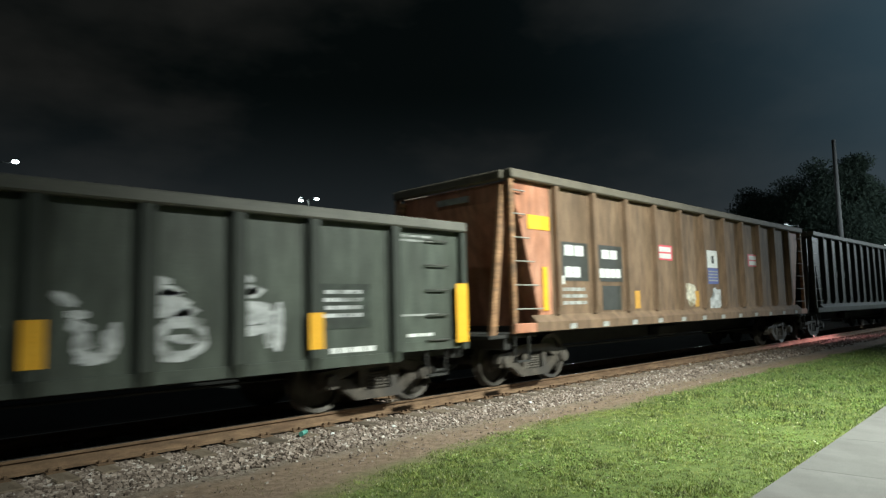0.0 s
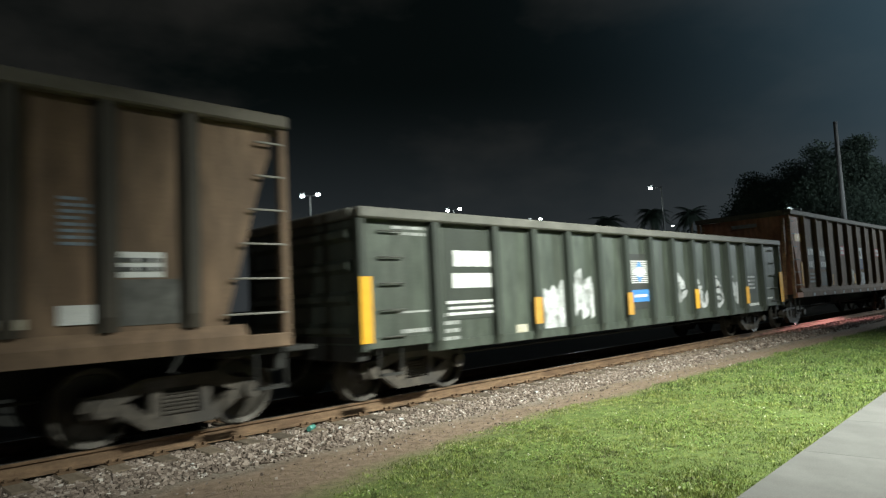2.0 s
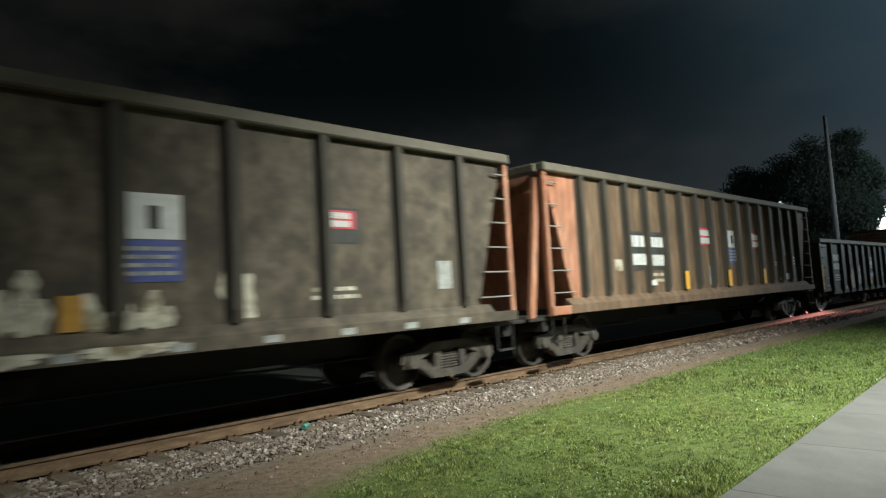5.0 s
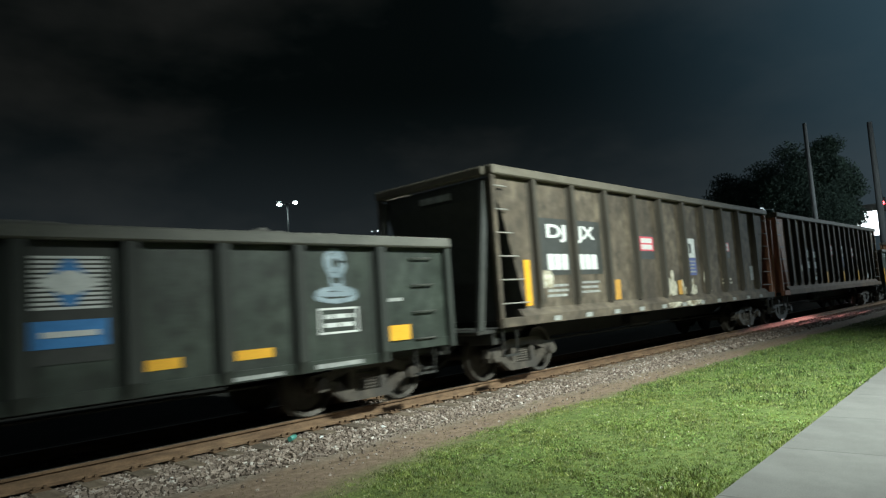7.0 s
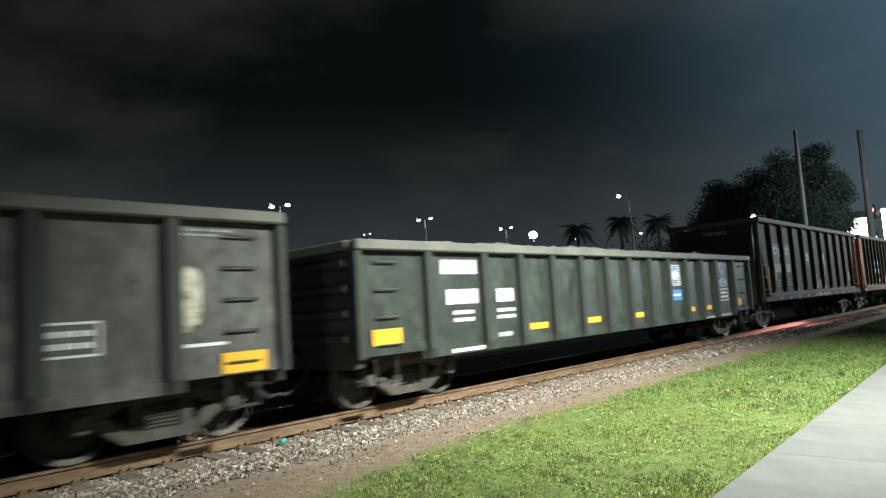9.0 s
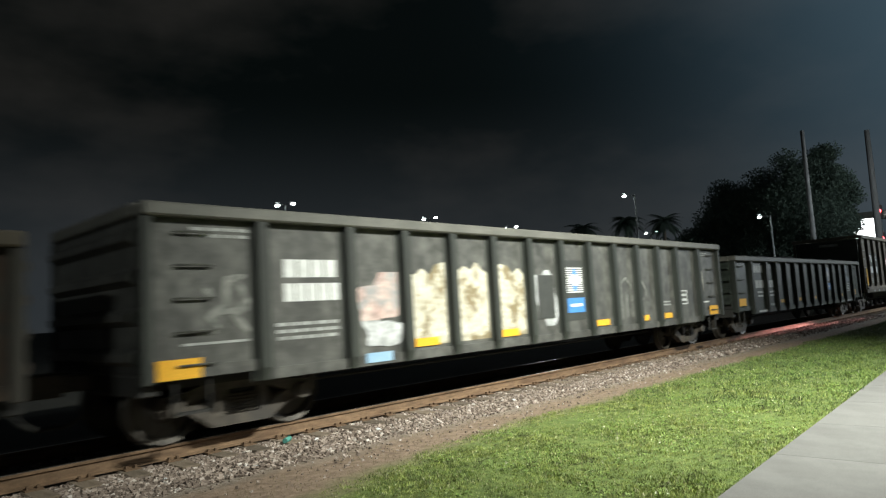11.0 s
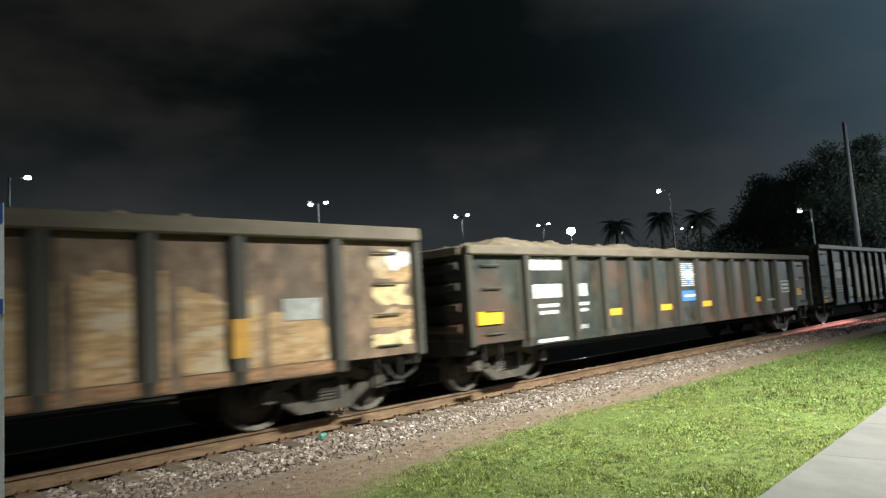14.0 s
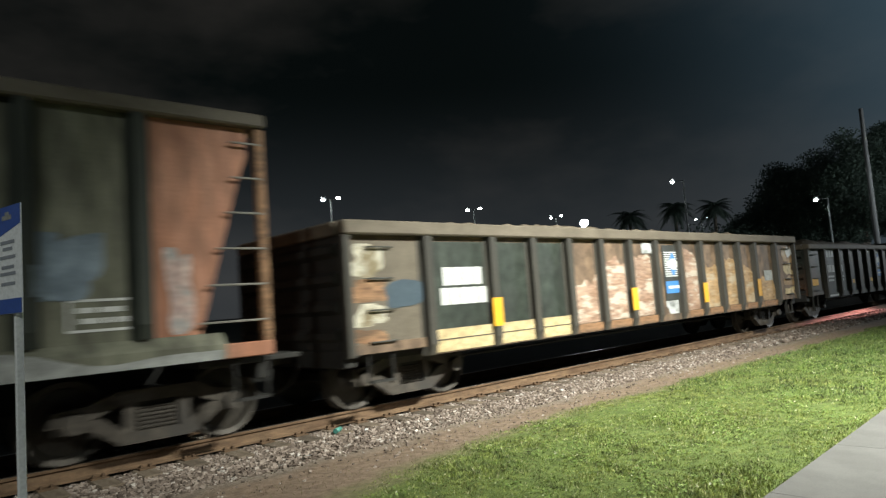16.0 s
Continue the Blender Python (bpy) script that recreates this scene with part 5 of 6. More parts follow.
for make_wagon in (wagon_far_front, wagon_dark_tall, wagon_orange_end, wagon_white_graffiti, wagon_tan_tall, wagon_grey_tall, wagon_dark_loaded, wagon_cream_graffiti, wagon_rusty, wagon_covered_in_graffiti, wagon_last):
    make_wagon()


# ---------------- ground, track, path ----------------
def ground_material():
    m, n, l, bsdf = node_mat("ground_cover")
    tc = n.new("ShaderNodeTexCoord")
    sep = n.new("ShaderNodeSeparateXYZ")
    l.new(tc.outputs["Object"], sep.inputs[0])
    wob = n.new("ShaderNodeTexNoise")
    wob.inputs["Scale"].default_value, wob.inputs["Detail"].default_value = 1.1, 6
    l.new(tc.outputs["Object"], wob.inputs["Vector"])

    # the lawn narrows towards the near end of the verge
    b1 = n.new("ShaderNodeMath")
    b1.operation, b1.inputs[1].default_value, b1.inputs[2].default_value = "MULTIPLY_ADD", 0.21, -1.365
    l.new(sep.outputs["X"], b1.inputs[0])
    b2 = n.new("ShaderNodeMath")
    b2.operation, b2.inputs[1].default_value = "MINIMUM", 0.0
    l.new(b1.outputs["Value"], b2.inputs[0])
    b3 = n.new("ShaderNodeMath")
    b3.operation = "SUBTRACT"
    l.new(sep.outputs["Y"], b3.inputs[0])
    l.new(b2.outputs["Value"], b3.inputs[1])
    lawn_y = b3.outputs["Value"]

    def edge(at, width, amount, across=sep.outputs["Y"]):
        """0 before, 1 past a wavering line across y."""
        a = n.new("ShaderNodeMath")
        a.operation = "MULTIPLY_ADD"
        a.inputs[1].default_value = amount
        l.new(wob.outputs["Fac"], a.inputs[0])
        l.new(across, a.inputs[2])
        r = n.new("ShaderNodeMapRange")
        r.inputs["From Min"].default_value, r.inputs["From Max"].default_value = at + amount * 0.5 - width, at + amount * 0.5 + width
        l.new(a.outputs["Value"], r.inputs["Value"])
        return r.outputs["Result"]

    def tones(a, b, scale, detail=6):
        t = n.new("ShaderNodeTexNoise")
        t.inputs["Scale"].default_value, t.inputs["Detail"].default_value, t.inputs["Roughness"].default_value = scale, detail, 0.65
        l.new(tc.outputs["Object"], t.inputs["Vector"])
        r = n.new("ShaderNodeValToRGB")
        r.color_ramp.elements[0].position, r.color_ramp.elements[0].color = 0.35, (*a, 1)
        r.color_ramp.elements[1].position, r.color_ramp.elements[1].color = 0.65, (*b, 1)
        l.new(t.outputs["Fac"], r.inputs["Fac"])
        return r.outputs["Color"], t

    def mix(f, a, b):
        x = n.new("ShaderNodeMixRGB")
        l.new(f, x.inputs[0])
        l.new(a, x.inputs[1])
        l.new(b, x.inputs[2])
        return x.outputs["Color"]

    grass, _ = tones((0.050, 0.080, 0.014), (0.130, 0.172, 0.036), 13)
    dirt, _ = tones((0.125, 0.085, 0.056), (0.250, 0.182, 0.130), 9)
    grit, grain = tones((0.075, 0.065, 0.054), (0.290, 0.260, 0.220), 26)
    # far: near-black tones paint in the darkness seen beneath the wagons
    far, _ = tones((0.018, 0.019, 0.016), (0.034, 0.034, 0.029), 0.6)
    c = mix(edge(5.85, 0.30, 0.8, lawn_y), grass, dirt)
    c = mix(edge(6.75, 0.30, 0.8), c, grit)
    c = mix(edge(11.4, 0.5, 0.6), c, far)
    l.new(c, bsdf.inputs["Base Color"])
    bsdf.inputs["Roughness"].default_value = 0.95
    bp = n.new("ShaderNodeBump")
    bp.inputs["Strength"].default_value, bp.inputs["Distance"].default_value = 0.7, 0.03
    l.new(grain.outputs["Fac"], bp.inputs["Height"])
    l.new(bp.outputs["Normal"], bsdf.inputs["Normal"])
    return m


GROUND_YS = [-900, -40, 0, 2.2, 3.4, 4.6, 5.6, 6.0, 6.4, 6.8, 7.2, 7.6, 10.4, 10.9, 11.6, 14, 60, 1500]
GROUND_ZS = [-.215, -.215, -.215, -.215, -.205, -.205, -.215, -.235, -.245, -.240, -.232, -.228, -.228, -.24, -.27, -.27, -.27, -.27]


def ground_z(x, y):
    z = float(np.interp(y, GROUND_YS, GROUND_ZS))
    return z + (0.016 * noise.noise((x * 0.9, y * 0.9, 0)) if -7 < x < 37 and 2.3 < y < 8 else 0)


def ground():
    ys = GROUND_YS
    xs = [-900, -60, -12] + [-6 + 0.5 * i for i in range(85)] + [40, 50, 70, 120, 300, 1600]
    verts = [(x, y, ground_z(x, y)) for x in xs for y in ys]
    k = len(ys)
    faces = [(i * k + j, (i + 1) * k + j, (i + 1) * k + j + 1, i * k + j + 1) for i in range(len(xs) - 1) for j in range(k - 1)]
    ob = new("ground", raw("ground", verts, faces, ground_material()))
    tagged(ob, "grass verge, dry dirt and gritty trackside ground", "ground", kind="structure")


def path_edge(x):
    return 2.20 + 0.045 * (x - 5.07)


def track():
    rust = surface("rail_rust", (0.120, 0.072, 0.040), (0.200, 0.128, 0.074), 0.8, 0.1, 5, (0.25, 1, 1), 45, 0.2, (0.09, 0.05, 0.028), 3, (0.5, 0.7))
    shine = surface("rail_head_steel", (0.22, 0.20, 0.18), (0.34, 0.31, 0.28), 0.30, 0.9, 4, (0.1, 4, 1), 60, 0.03)
    tie_m = surface("weathered_tie_wood", (0.100, 0.075, 0.052), (0.175, 0.138, 0.100), 0.9, 0, 7, (2, 0.5, 1), 50, 0.4, random_value=0.35)
    base = tagged(new("track"), "single railway track with rusty rails on timber ties", "railway track", kind="structure")
    for y in (-0.7525, 0.7525):
        bm = bmesh.new()
        prof = [(-0.07, -0.172), (0.07, -0.172), (0.07, -0.160), (0.012, -0.140), (0.010, -0.045), (0.034, -0.034), (0.036, -0.006), (0.028, -0.003), (-0.028, -0.003), (-0.036, -0.006), (-0.034, -0.034), (-0.010, -0.045), (-0.012, -0.140), (-0.07, -0.160)]
        prism(bm, [(TRACK_Y + y + p, q) for p, q in prof], "x", -80, 420)
        r = part("rail", bm, rust, base, "rusty rail with a worn bright head")
        part("rail_head", boxes((-80, 420, TRACK_Y + y - 0.026, TRACK_Y + y + 0.026, -0.003, 0.0)), shine, r, "bright worn running surface")
    tie = mesh_of("tie", boxes((-0.115, 0.115, -1.30, 1.30, -0.33, -0.187), bevel=0.012), tie_m)
    plate_bm = boxes((-0.09, 0.09, -0.17, 0.17, -0.187, -0.173))
    for sx in (-0.05, 0.05):
        for sy in (-0.095, 0.095):
            box(plate_bm, sx - 0.014, sx + 0.014, sy - 0.018, sy + 0.018, -0.173, -0.140)
    plate = mesh_of("tie_plate", plate_bm, rust)
    r = random.Random(3)
    for i in range(150):
        x = -5.9 + 0.5 * i
        t = part("tie", tie, None, base, "", (x + r.uniform(-0.03, 0.03), TRACK_Y + r.uniform(-0.05, 0.05), r.uniform(-0.006, 0.002)))
        t.rotation_euler = (0, 0, r.uniform(-0.02, 0.02))
        for y in (-0.7525, 0.7525):
            part("tie_plate", plate, None, base, "", (x, TRACK_Y + y, 0))


def scatter_stones(name, label, count, place, size, material, seed):
    r = np.random.RandomState(seed)
    cube = np.array([(-1, -1, -1), (1, -1, -1), (1, 1, -1), (-1, 1, -1), (-1, -1, 1), (1, -1, 1), (1, 1, 1), (-1, 1, 1)], float)
    fc = np.array([(3, 2, 1, 0), (4, 5, 6, 7), (0, 1, 5, 4), (1, 2, 6, 5), (2, 3, 7, 6), (3, 0, 4, 7)])
    V, F = [], []
    for i in range(count):
        x, y, z = place(r)
        s = size * (0.5 + r.rand() ** 2.0 * 1.1)
        v = cube * (1 - 0.45 * r.rand(8, 3)) * s * np.array([1.0, 0.8 + 0.4 * r.rand(), 0.7])
        a, b = r.rand(2) * 6.28
        ca, sa, cb, sb = math.cos(a), math.sin(a), math.cos(b), math.sin(b)
        v = v @ np.array([[ca, -sa, 0], [sa, ca, 0], [0, 0, 1]]) @ np.array([[1, 0, 0], [0, cb, -sb], [0, sb, cb]])
        V.append(v + (x, y, z + s * 0.15))
        F.append(fc + 8 * i)
    ob = new(name, raw(name, np.vstack(V), np.vstack(F).tolist(), material))
    return tagged(ob, label, "gravel", kind="stuff")


def ballast():
    m = islands("ballast_stone", [(0.0, (0.080, 0.058, 0.045)), (0.5, (0.190, 0.148, 0.120)), (0.90, (0.300, 0.245, 0.205)), (1.0, (0.50, 0.46, 0.42))], 0.85)

    def bed(y):
        return -0.237 + 0.014 * min(1, max(0, (y - 6.9) / 0.5))

    def near(r):
        x = 1.0 + 15 * r.rand() ** 1.1
        y = 6.75 + 1.42 * r.rand() ** 0.75
        return x, y, bed(y)

    def far(r):
        y = 6.75 + 1.4 * r.rand() ** 0.7
        return 15 + 26 * r.rand(), y, -0.222

    def loose(r):
        y = 6.9 - 1.5 * r.rand() ** 1.6
        return 0.5 + 16 * r.rand(), y, -0.240

    def between(r):
        return -1 + 34 * r.rand(), 8.25 + 2.5 * r.rand(), -0.222
    scatter_stones("ballast", "pale crushed-stone ballast beside the rail", 24000, near, 0.0205, m, 1)
    scatter_stones("ballast", "pale crushed-stone ballast beside the rail", 5500, far, 0.030, m, 2)
    scatter_stones("gravel", "loose stones strewn on the dry dirt", 1800, loose, 0.013, m, 3)
    scatter_stones("ballast", "dark ballast between the rails", 3000, between, 0.032, m, 4)


def blades(name, label, count, place, height, width, material, seed):
    r = np.random.RandomState(seed)
    base = np.array([place(r) for _ in range(count)])
    h = height * (0.45 + 0.9 * r.rand(count)) * base[:, 2]
    a = r.rand(count) * 6.283
    lean = 0.75 * r.rand(count) + 0.15
    la = r.rand(count) * 6.283
    dx, dy = np.cos(a) * width / 2, np.sin(a) * width / 2
    z0 = np.array([ground_z(x, y) for x, y, _ in base]) - 0.006
    tip = np.c_[base[:, 0] + np.cos(la) * lean * h, base[:, 1] + np.sin(la) * lean * h, z0 + h]
    V = np.empty((count * 3, 3))
    V[0::3] = np.c_[base[:, 0] - dx, base[:, 1] - dy, z0]
    V[1::3] = np.c_[base[:, 0] + dx, base[:, 1] + dy, z0]
    V[2::3] = tip
    F = np.arange(count * 3).reshape(-1, 3)
    ob = new(name, raw(name, V, F.tolist(), material))
    return tagged(ob, label, "grass", kind="stuff")


def grass():
    green = tufted("grass_blades", [(0.0, (0.100, 0.146, 0.030)), (0.45, (0.172, 0.226, 0.050)), (0.85, (0.250, 0.300, 0.078)), (0.95, (0.38, 0.385, 0.17)), (1.0, (0.66, 0.64, 0.46))], 0.6)
    # farther blades: the lamp's falloff is put into their darker green
    dimmed = tufted("dimmed_grass_blades", [(0.0, (0.036, 0.075, 0.013)), (0.6, (0.080, 0.132, 0.026)), (1.0, (0.145, 0.190, 0.046))], 0.7)
    dry = islands("dry_grass_blades", [(0.0, (0.12, 0.09, 0.05)), (0.6, (0.22, 0.17, 0.10)), (1.0, (0.16, 0.18, 0.05))], 0.8)

    def far_edge(x, y):
        return 5.95 + min(0.0, 0.21 * (x - 6.5)) + 0.30 * noise.noise((x * 0.55, 3.1, 0)) + 0.22 * noise.noise((x * 2.1, 8.0, 0))

    def lawn(x_lo, x_hi, power, far=False):
        def place(r):
            while True:
                x = x_lo + (x_hi - x_lo) * r.rand() ** power
                change = min(1.0, max(0.0, (x - 8.5 + 2.2 * noise.noise((x * 0.6, 4.0, 7.0))) / 7.5))
                if r.rand() > (change if far else 1.0 - 0.85 * change):
                    continue
                lo = path_edge(x) - 0.02
                y = lo + (6.5 - lo) * r.rand()
                e = far_edge(x, y)
                if y > e or (y > e - 0.28 and r.rand() < (y - e + 0.28) / 0.34):
                    continue
                q = 0.75 + 0.55 * noise.noise((x * 1.4, y * 1.4, 5)) + 0.40 * noise.noise((x * 5, y * 5, 9)) + 0.55 * noise.noise((x * 13, y * 13, 3))
                if q < 0.35 and r.rand() < 0.5:
                    continue
                tall = 1.5 if abs(y - path_edge(x)) < 0.12 and r.rand() < 0.35 else 1.0
                return x, y, max(0.35, q) * tall
        return place

    blades("grass", "short mown green grass of the verge", 235000, lawn(0.6, 24.0, 1.55), 0.032, 0.0095, green, 11)
    blades("grass", "longer green grass farther along the verge, darkened for falling light", 75000, lawn(8.0, 42.0, 1.3, True), 0.060, 0.018, dimmed, 12)

    # clover growing in lush patches through the lawn
    clover = islands("clover_leaves", [(0.0, (0.090, 0.160, 0.026)), (0.8, (0.17, 0.25, 0.045)), (0.96, (0.22, 0.29, 0.07)), (1.0, (0.70, 0.70, 0.55))], 0.7)
    q = np.random.RandomState(77)
    V, F = [], []
    while len(F) < 10000:
        x = 1.5 + 13 * q.rand()
        y = path_edge(x) + 0.03 + (5.6 - path_edge(x)) * q.rand()
        if y > far_edge(x, y) - 0.3 or noise.noise((x * 1.1, y * 1.3, 21.0)) + 0.5 * noise.noise((x * 4, y * 4, 2.0)) < 0.17:
            continue
        s, z, a = 0.005 + 0.006 * q.rand(), 0.015 + 0.03 * q.rand(), q.rand() * 6.283
        tx, ty = 0.4 * q.randn(), 0.4 * q.randn()
        b, gz = len(V), ground_z(x, y)
        for c in range(5):
            ca, sa = s * math.cos(a + c * 1.2566), s * math.sin(a + c * 1.2566)
            V.append((x + ca, y + sa, gz + z + ca * tx + sa * ty))
        F.append(tuple(range(b, b + 5)))
    tagged(new("clover", raw("clover", V, F, clover)), "small green clover leaves growing through the grass", "clover", kind="stuff")

    def dry_place(r):
        x = 0.3 + 22 * r.rand()
        y = 5.3 + 1.5 * r.rand() + min(0.0, 0.15 * (x - 6.5))
        return x, y, 0.6 + 0.5 * r.rand()
    blades("dry_grass", "sparse dry grass on the dirt strip", 9000, dry_place, 0.035, 0.007, dry, 13)


def path():
    conc = surface("path_concrete", (0.106, 0.104, 0.099), (0.138, 0.136, 0.130), 0.85, 0, 1.6, (1, 1, 1), 70, 0.12, (0.108, 0.106, 0.100), 2.4, (0.5, 0.72), 0.05, 0.2)
    base = tagged(new("pavement"), "pale concrete footpath in jointed slabs", "footpath", kind="structure")
    ang = math.atan(0.045)
    slab_me = mesh_of("paving_slab", boxes((0.002, 1.798, -2.6, 0.0, -0.09, 0.0), bevel=0.004), conc)
    x0 = 7.06
    for k in range(-9, 24):
        d = k * 1.8
        s = part("paving_slab", slab_me, None, base, "", (x0 + d * math.cos(ang), path_edge(x0) + d * math.sin(ang), -0.17))
        s.rotation_euler = (0, 0, ang)


def litter():
    m = surface("teal_plastic", (0.06, 0.24, 0.20), (0.12, 0.36, 0.30), 0.4, 0, 10, (1, 1, 1), 60, 0.05)
    bm = bmesh.new()
    tube(bm, (-0.10, 0, 0.035), (0.07, 0.02, 0.035), 0.034, 0.034, n=10)
    tube(bm, (0.07, 0.02, 0.035), (0.12, 0.025, 0.035), 0.030, 0.013, n=10)
    ob = new("plastic_bottle", mesh_of("plastic_bottle", bm, m))
    ob.location, ob.rotation_euler = (5.02, 7.78, -0.195), (0, 0, 0.5)
    tagged(ob, "crushed teal plastic bottle lying on the ballast", "litter")
    w = M["white"]
    r = random.Random(4)
    for x, y in ((5.30, 7.55), (3.1, 7.25), (4.0, 6.9), (6.2, 7.3), (9.2, 7.2)):
        verts = [(r.uniform(-0.05, 0.05), r.uniform(-0.04, 0.04), r.uniform(0, 0.03)) for _ in range(8)]
        bm = bmesh.new()
        for v in verts:
            bm.verts.new(v)
        bmesh.ops.convex_hull(bm, input=bm.verts[:])
        ob = new("paper_scrap", mesh_of("paper_scrap", bm, w))
        ob.location = (x, y, -0.20)
        tagged(ob, "crumpled white scrap on the ballast", "litter", "paper scraps")


# ---------------- signs, lamps, poles ----------------
def trespass_sign():
    sign = empty("notice_sign", "white and blue notice sign on a white post in the verge", "sign", at=(0.795, 4.66, -0.21))
    post_m = surface("white_post_paint", (0.76, 0.77, 0.78), (0.84, 0.85, 0.86), 0.5, 0, 5, (1, 1, 1), 50, 0.05)
    face = surface("white_sign_sheet", (0.80, 0.82, 0.85), (0.86, 0.88, 0.90), 0.45, 0, 5, (1, 1, 1), 50, 0.03)
    blue = surface("blue_sign_sheet", (0.040, 0.095, 0.36), (0.060, 0.125, 0.44), 0.45, 0, 5, (1, 1, 1), 50, 0.03)
    part("post", boxes((-0.022, 0.022, -0.022, 0.022, -0.05, 2.12), bevel=0.006), post_m, sign)
    turn = math.atan2(0.317, -0.075) - math.pi / 2      # the sheet's run against +y
    board = part("board", boxes((-0.052, -0.044, -0.17, 0.17, 1.79, 2.44), bevel=0.003), face, sign, "white sheet with fine print")
    board.rotation_euler = (0, 0, turn)

    def on_board(name, outline, mat, x):
        bm = bmesh.new()
        prism(bm, outline, "x", x - 0.002, x)
        return part(name, bm, mat, board)
    on_board("blue_header", [(-0.168, 2.32), (0.168, 2.25), (0.168, 2.438), (-0.168, 2.438)], blue, -0.053)
    on_board("blue_footer", [(-0.168, 1.792), (0.168, 1.792), (0.168, 1.88), (-0.168, 1.88)], blue, -0.053)
    grey = M["faded_white"]
    ink = surface("grey_ink", (0.24, 0.26, 0.30), (0.30, 0.32, 0.36), 0.6, 0, 5, (1, 1, 1), 50, 0.0)
    for z, a, b in ((2.355, -0.06, 0.06), (2.375, -0.03, 0.02)):
        on_board("header_mark", [(a, z), (b, z), (b, z + 0.028), (a, z + 0.028)], grey, -0.0555)
    for z, a in ((2.21, 0.09), (2.17, 0.06), (2.12, 0.10), (2.06, 0.08), (2.02, 0.10), (1.96, 0.09)):
        on_board("text_line", [(-a, z), (a, z), (a, z + 0.020), (-a, z + 0.020)], ink, -0.0535)


def at_bearing(az, d, z=-0.27):
    return (d * math.sin(radians(az)), d * math.cos(radians(az)), z)


STEEL = surface("galvanised_pole", (0.16, 0.17, 0.17), (0.24, 0.25, 0.25), 0.5, 0.4, 3, (1, 1, 1), 40, 0.05)
HEAD_GLOW = glowing("lamp_white_glow", (0.93, 1.0, 0.98), 26)
FLOOD_GLOW = glowing("flood_white_glow", (0.93, 0.97, 1.0), 60)


def parking_lamp(az, el, d, heads=2, arm=0.45, size=0.19, side=-1):
    h = 1.46 + d * math.tan(radians(el)) + 0.27
    lamp = empty("parking_lamp", "tall grey car-park lamp with " + ("two lit heads" if heads == 2 else "one lit head"), "street lamp", "car-park lamps", at_bearing(az, d))
    lamp.rotation_euler = (0, 0, radians(-az))
    bm = bmesh.new()
    tube(bm, (0, 0, -0.05), (0, 0, h), 0.09, 0.06, n=10)
    part("pole", bm, STEEL, lamp)
    for s in ((-1, 1) if heads == 2 else (side,)):
        bm = bmesh.new()
        tube(bm, (0, 0, h - 0.05), (s * arm, 0, h + 0.02), 0.03, n=6)
        head = part("head", bm, STEEL, lamp)
        bm = boxes((s * arm - size * 0.8, s * arm + size * 0.8, -0.15, 0.3, h + 0.10, h + 0.20), bevel=0.03)
        part("housing", bm, STEEL, head)
        bm = bmesh.new()
        bmesh.ops.create_uvsphere(bm, u_segments=12, v_segments=8, radius=size * 0.80)
        for v in bm.verts:
            v.co = (v.co.x + s * arm, v.co.y * 0.7 - 0.05, v.co.z * 0.55 + h - 0.02 + (0.05 * s))
        part("lens", bm, HEAD_GLOW, head, "glowing white lens")


def floodlight():
    d = 70
    h = 1.46 + d * math.tan(radians(5.87)) + 0.27
    lamp = empty("floodlight", "bright white floodlight on a pole behind the car park", "floodlight", at=at_bearing(55.05, d))
    lamp.rotation_euler = (0, 0, radians(-55))
    bm = bmesh.new()
    tube(bm, (0, 0.22, -0.05), (0, 0.22, h), 0.035, n=8)
    part("pole", bm, M["under"], lamp)
    part("housing", boxes((-0.4, 0.4, 0.0, 0.22, h - 0.26, h + 0.26), bevel=0.05), M["under"], lamp)
    bm = bmesh.new()
    bmesh.ops.create_uvsphere(bm, u_segments=28, v_segments=18, radius=0.44)
    for v in bm.verts:
        v.co = (v.co.x, v.co.y * 0.5 - 0.1, v.co.z * 0.92 + h)
    part("lens", bm, FLOOD_GLOW, lamp, "glowing white lens")


def utility_pole(az, d, top, r):
    wood = surface("pole_wood", (0.15, 0.15, 0.15), (0.22, 0.22, 0.22), 0.85, 0, 4, (3, 3, 0.3), 40, 0.3)
    p = empty("utility_pole", "tall weathered wooden utility pole behind the track", "utility pole", "utility poles", at_bearing(az, d))
    bm = bmesh.new()
    tube(bm, (0, 0, -0.1), (0, 0, top), r, r * 0.62, n=12)
    part("shaft", bm, wood, p)
    bm = bmesh.new()
    tube(bm, (r * 0.9, 0, -0.1), (r * 0.7, 0, 3.2), 0.035, n=6)
    part("cable_guard", bm, STEEL, p)


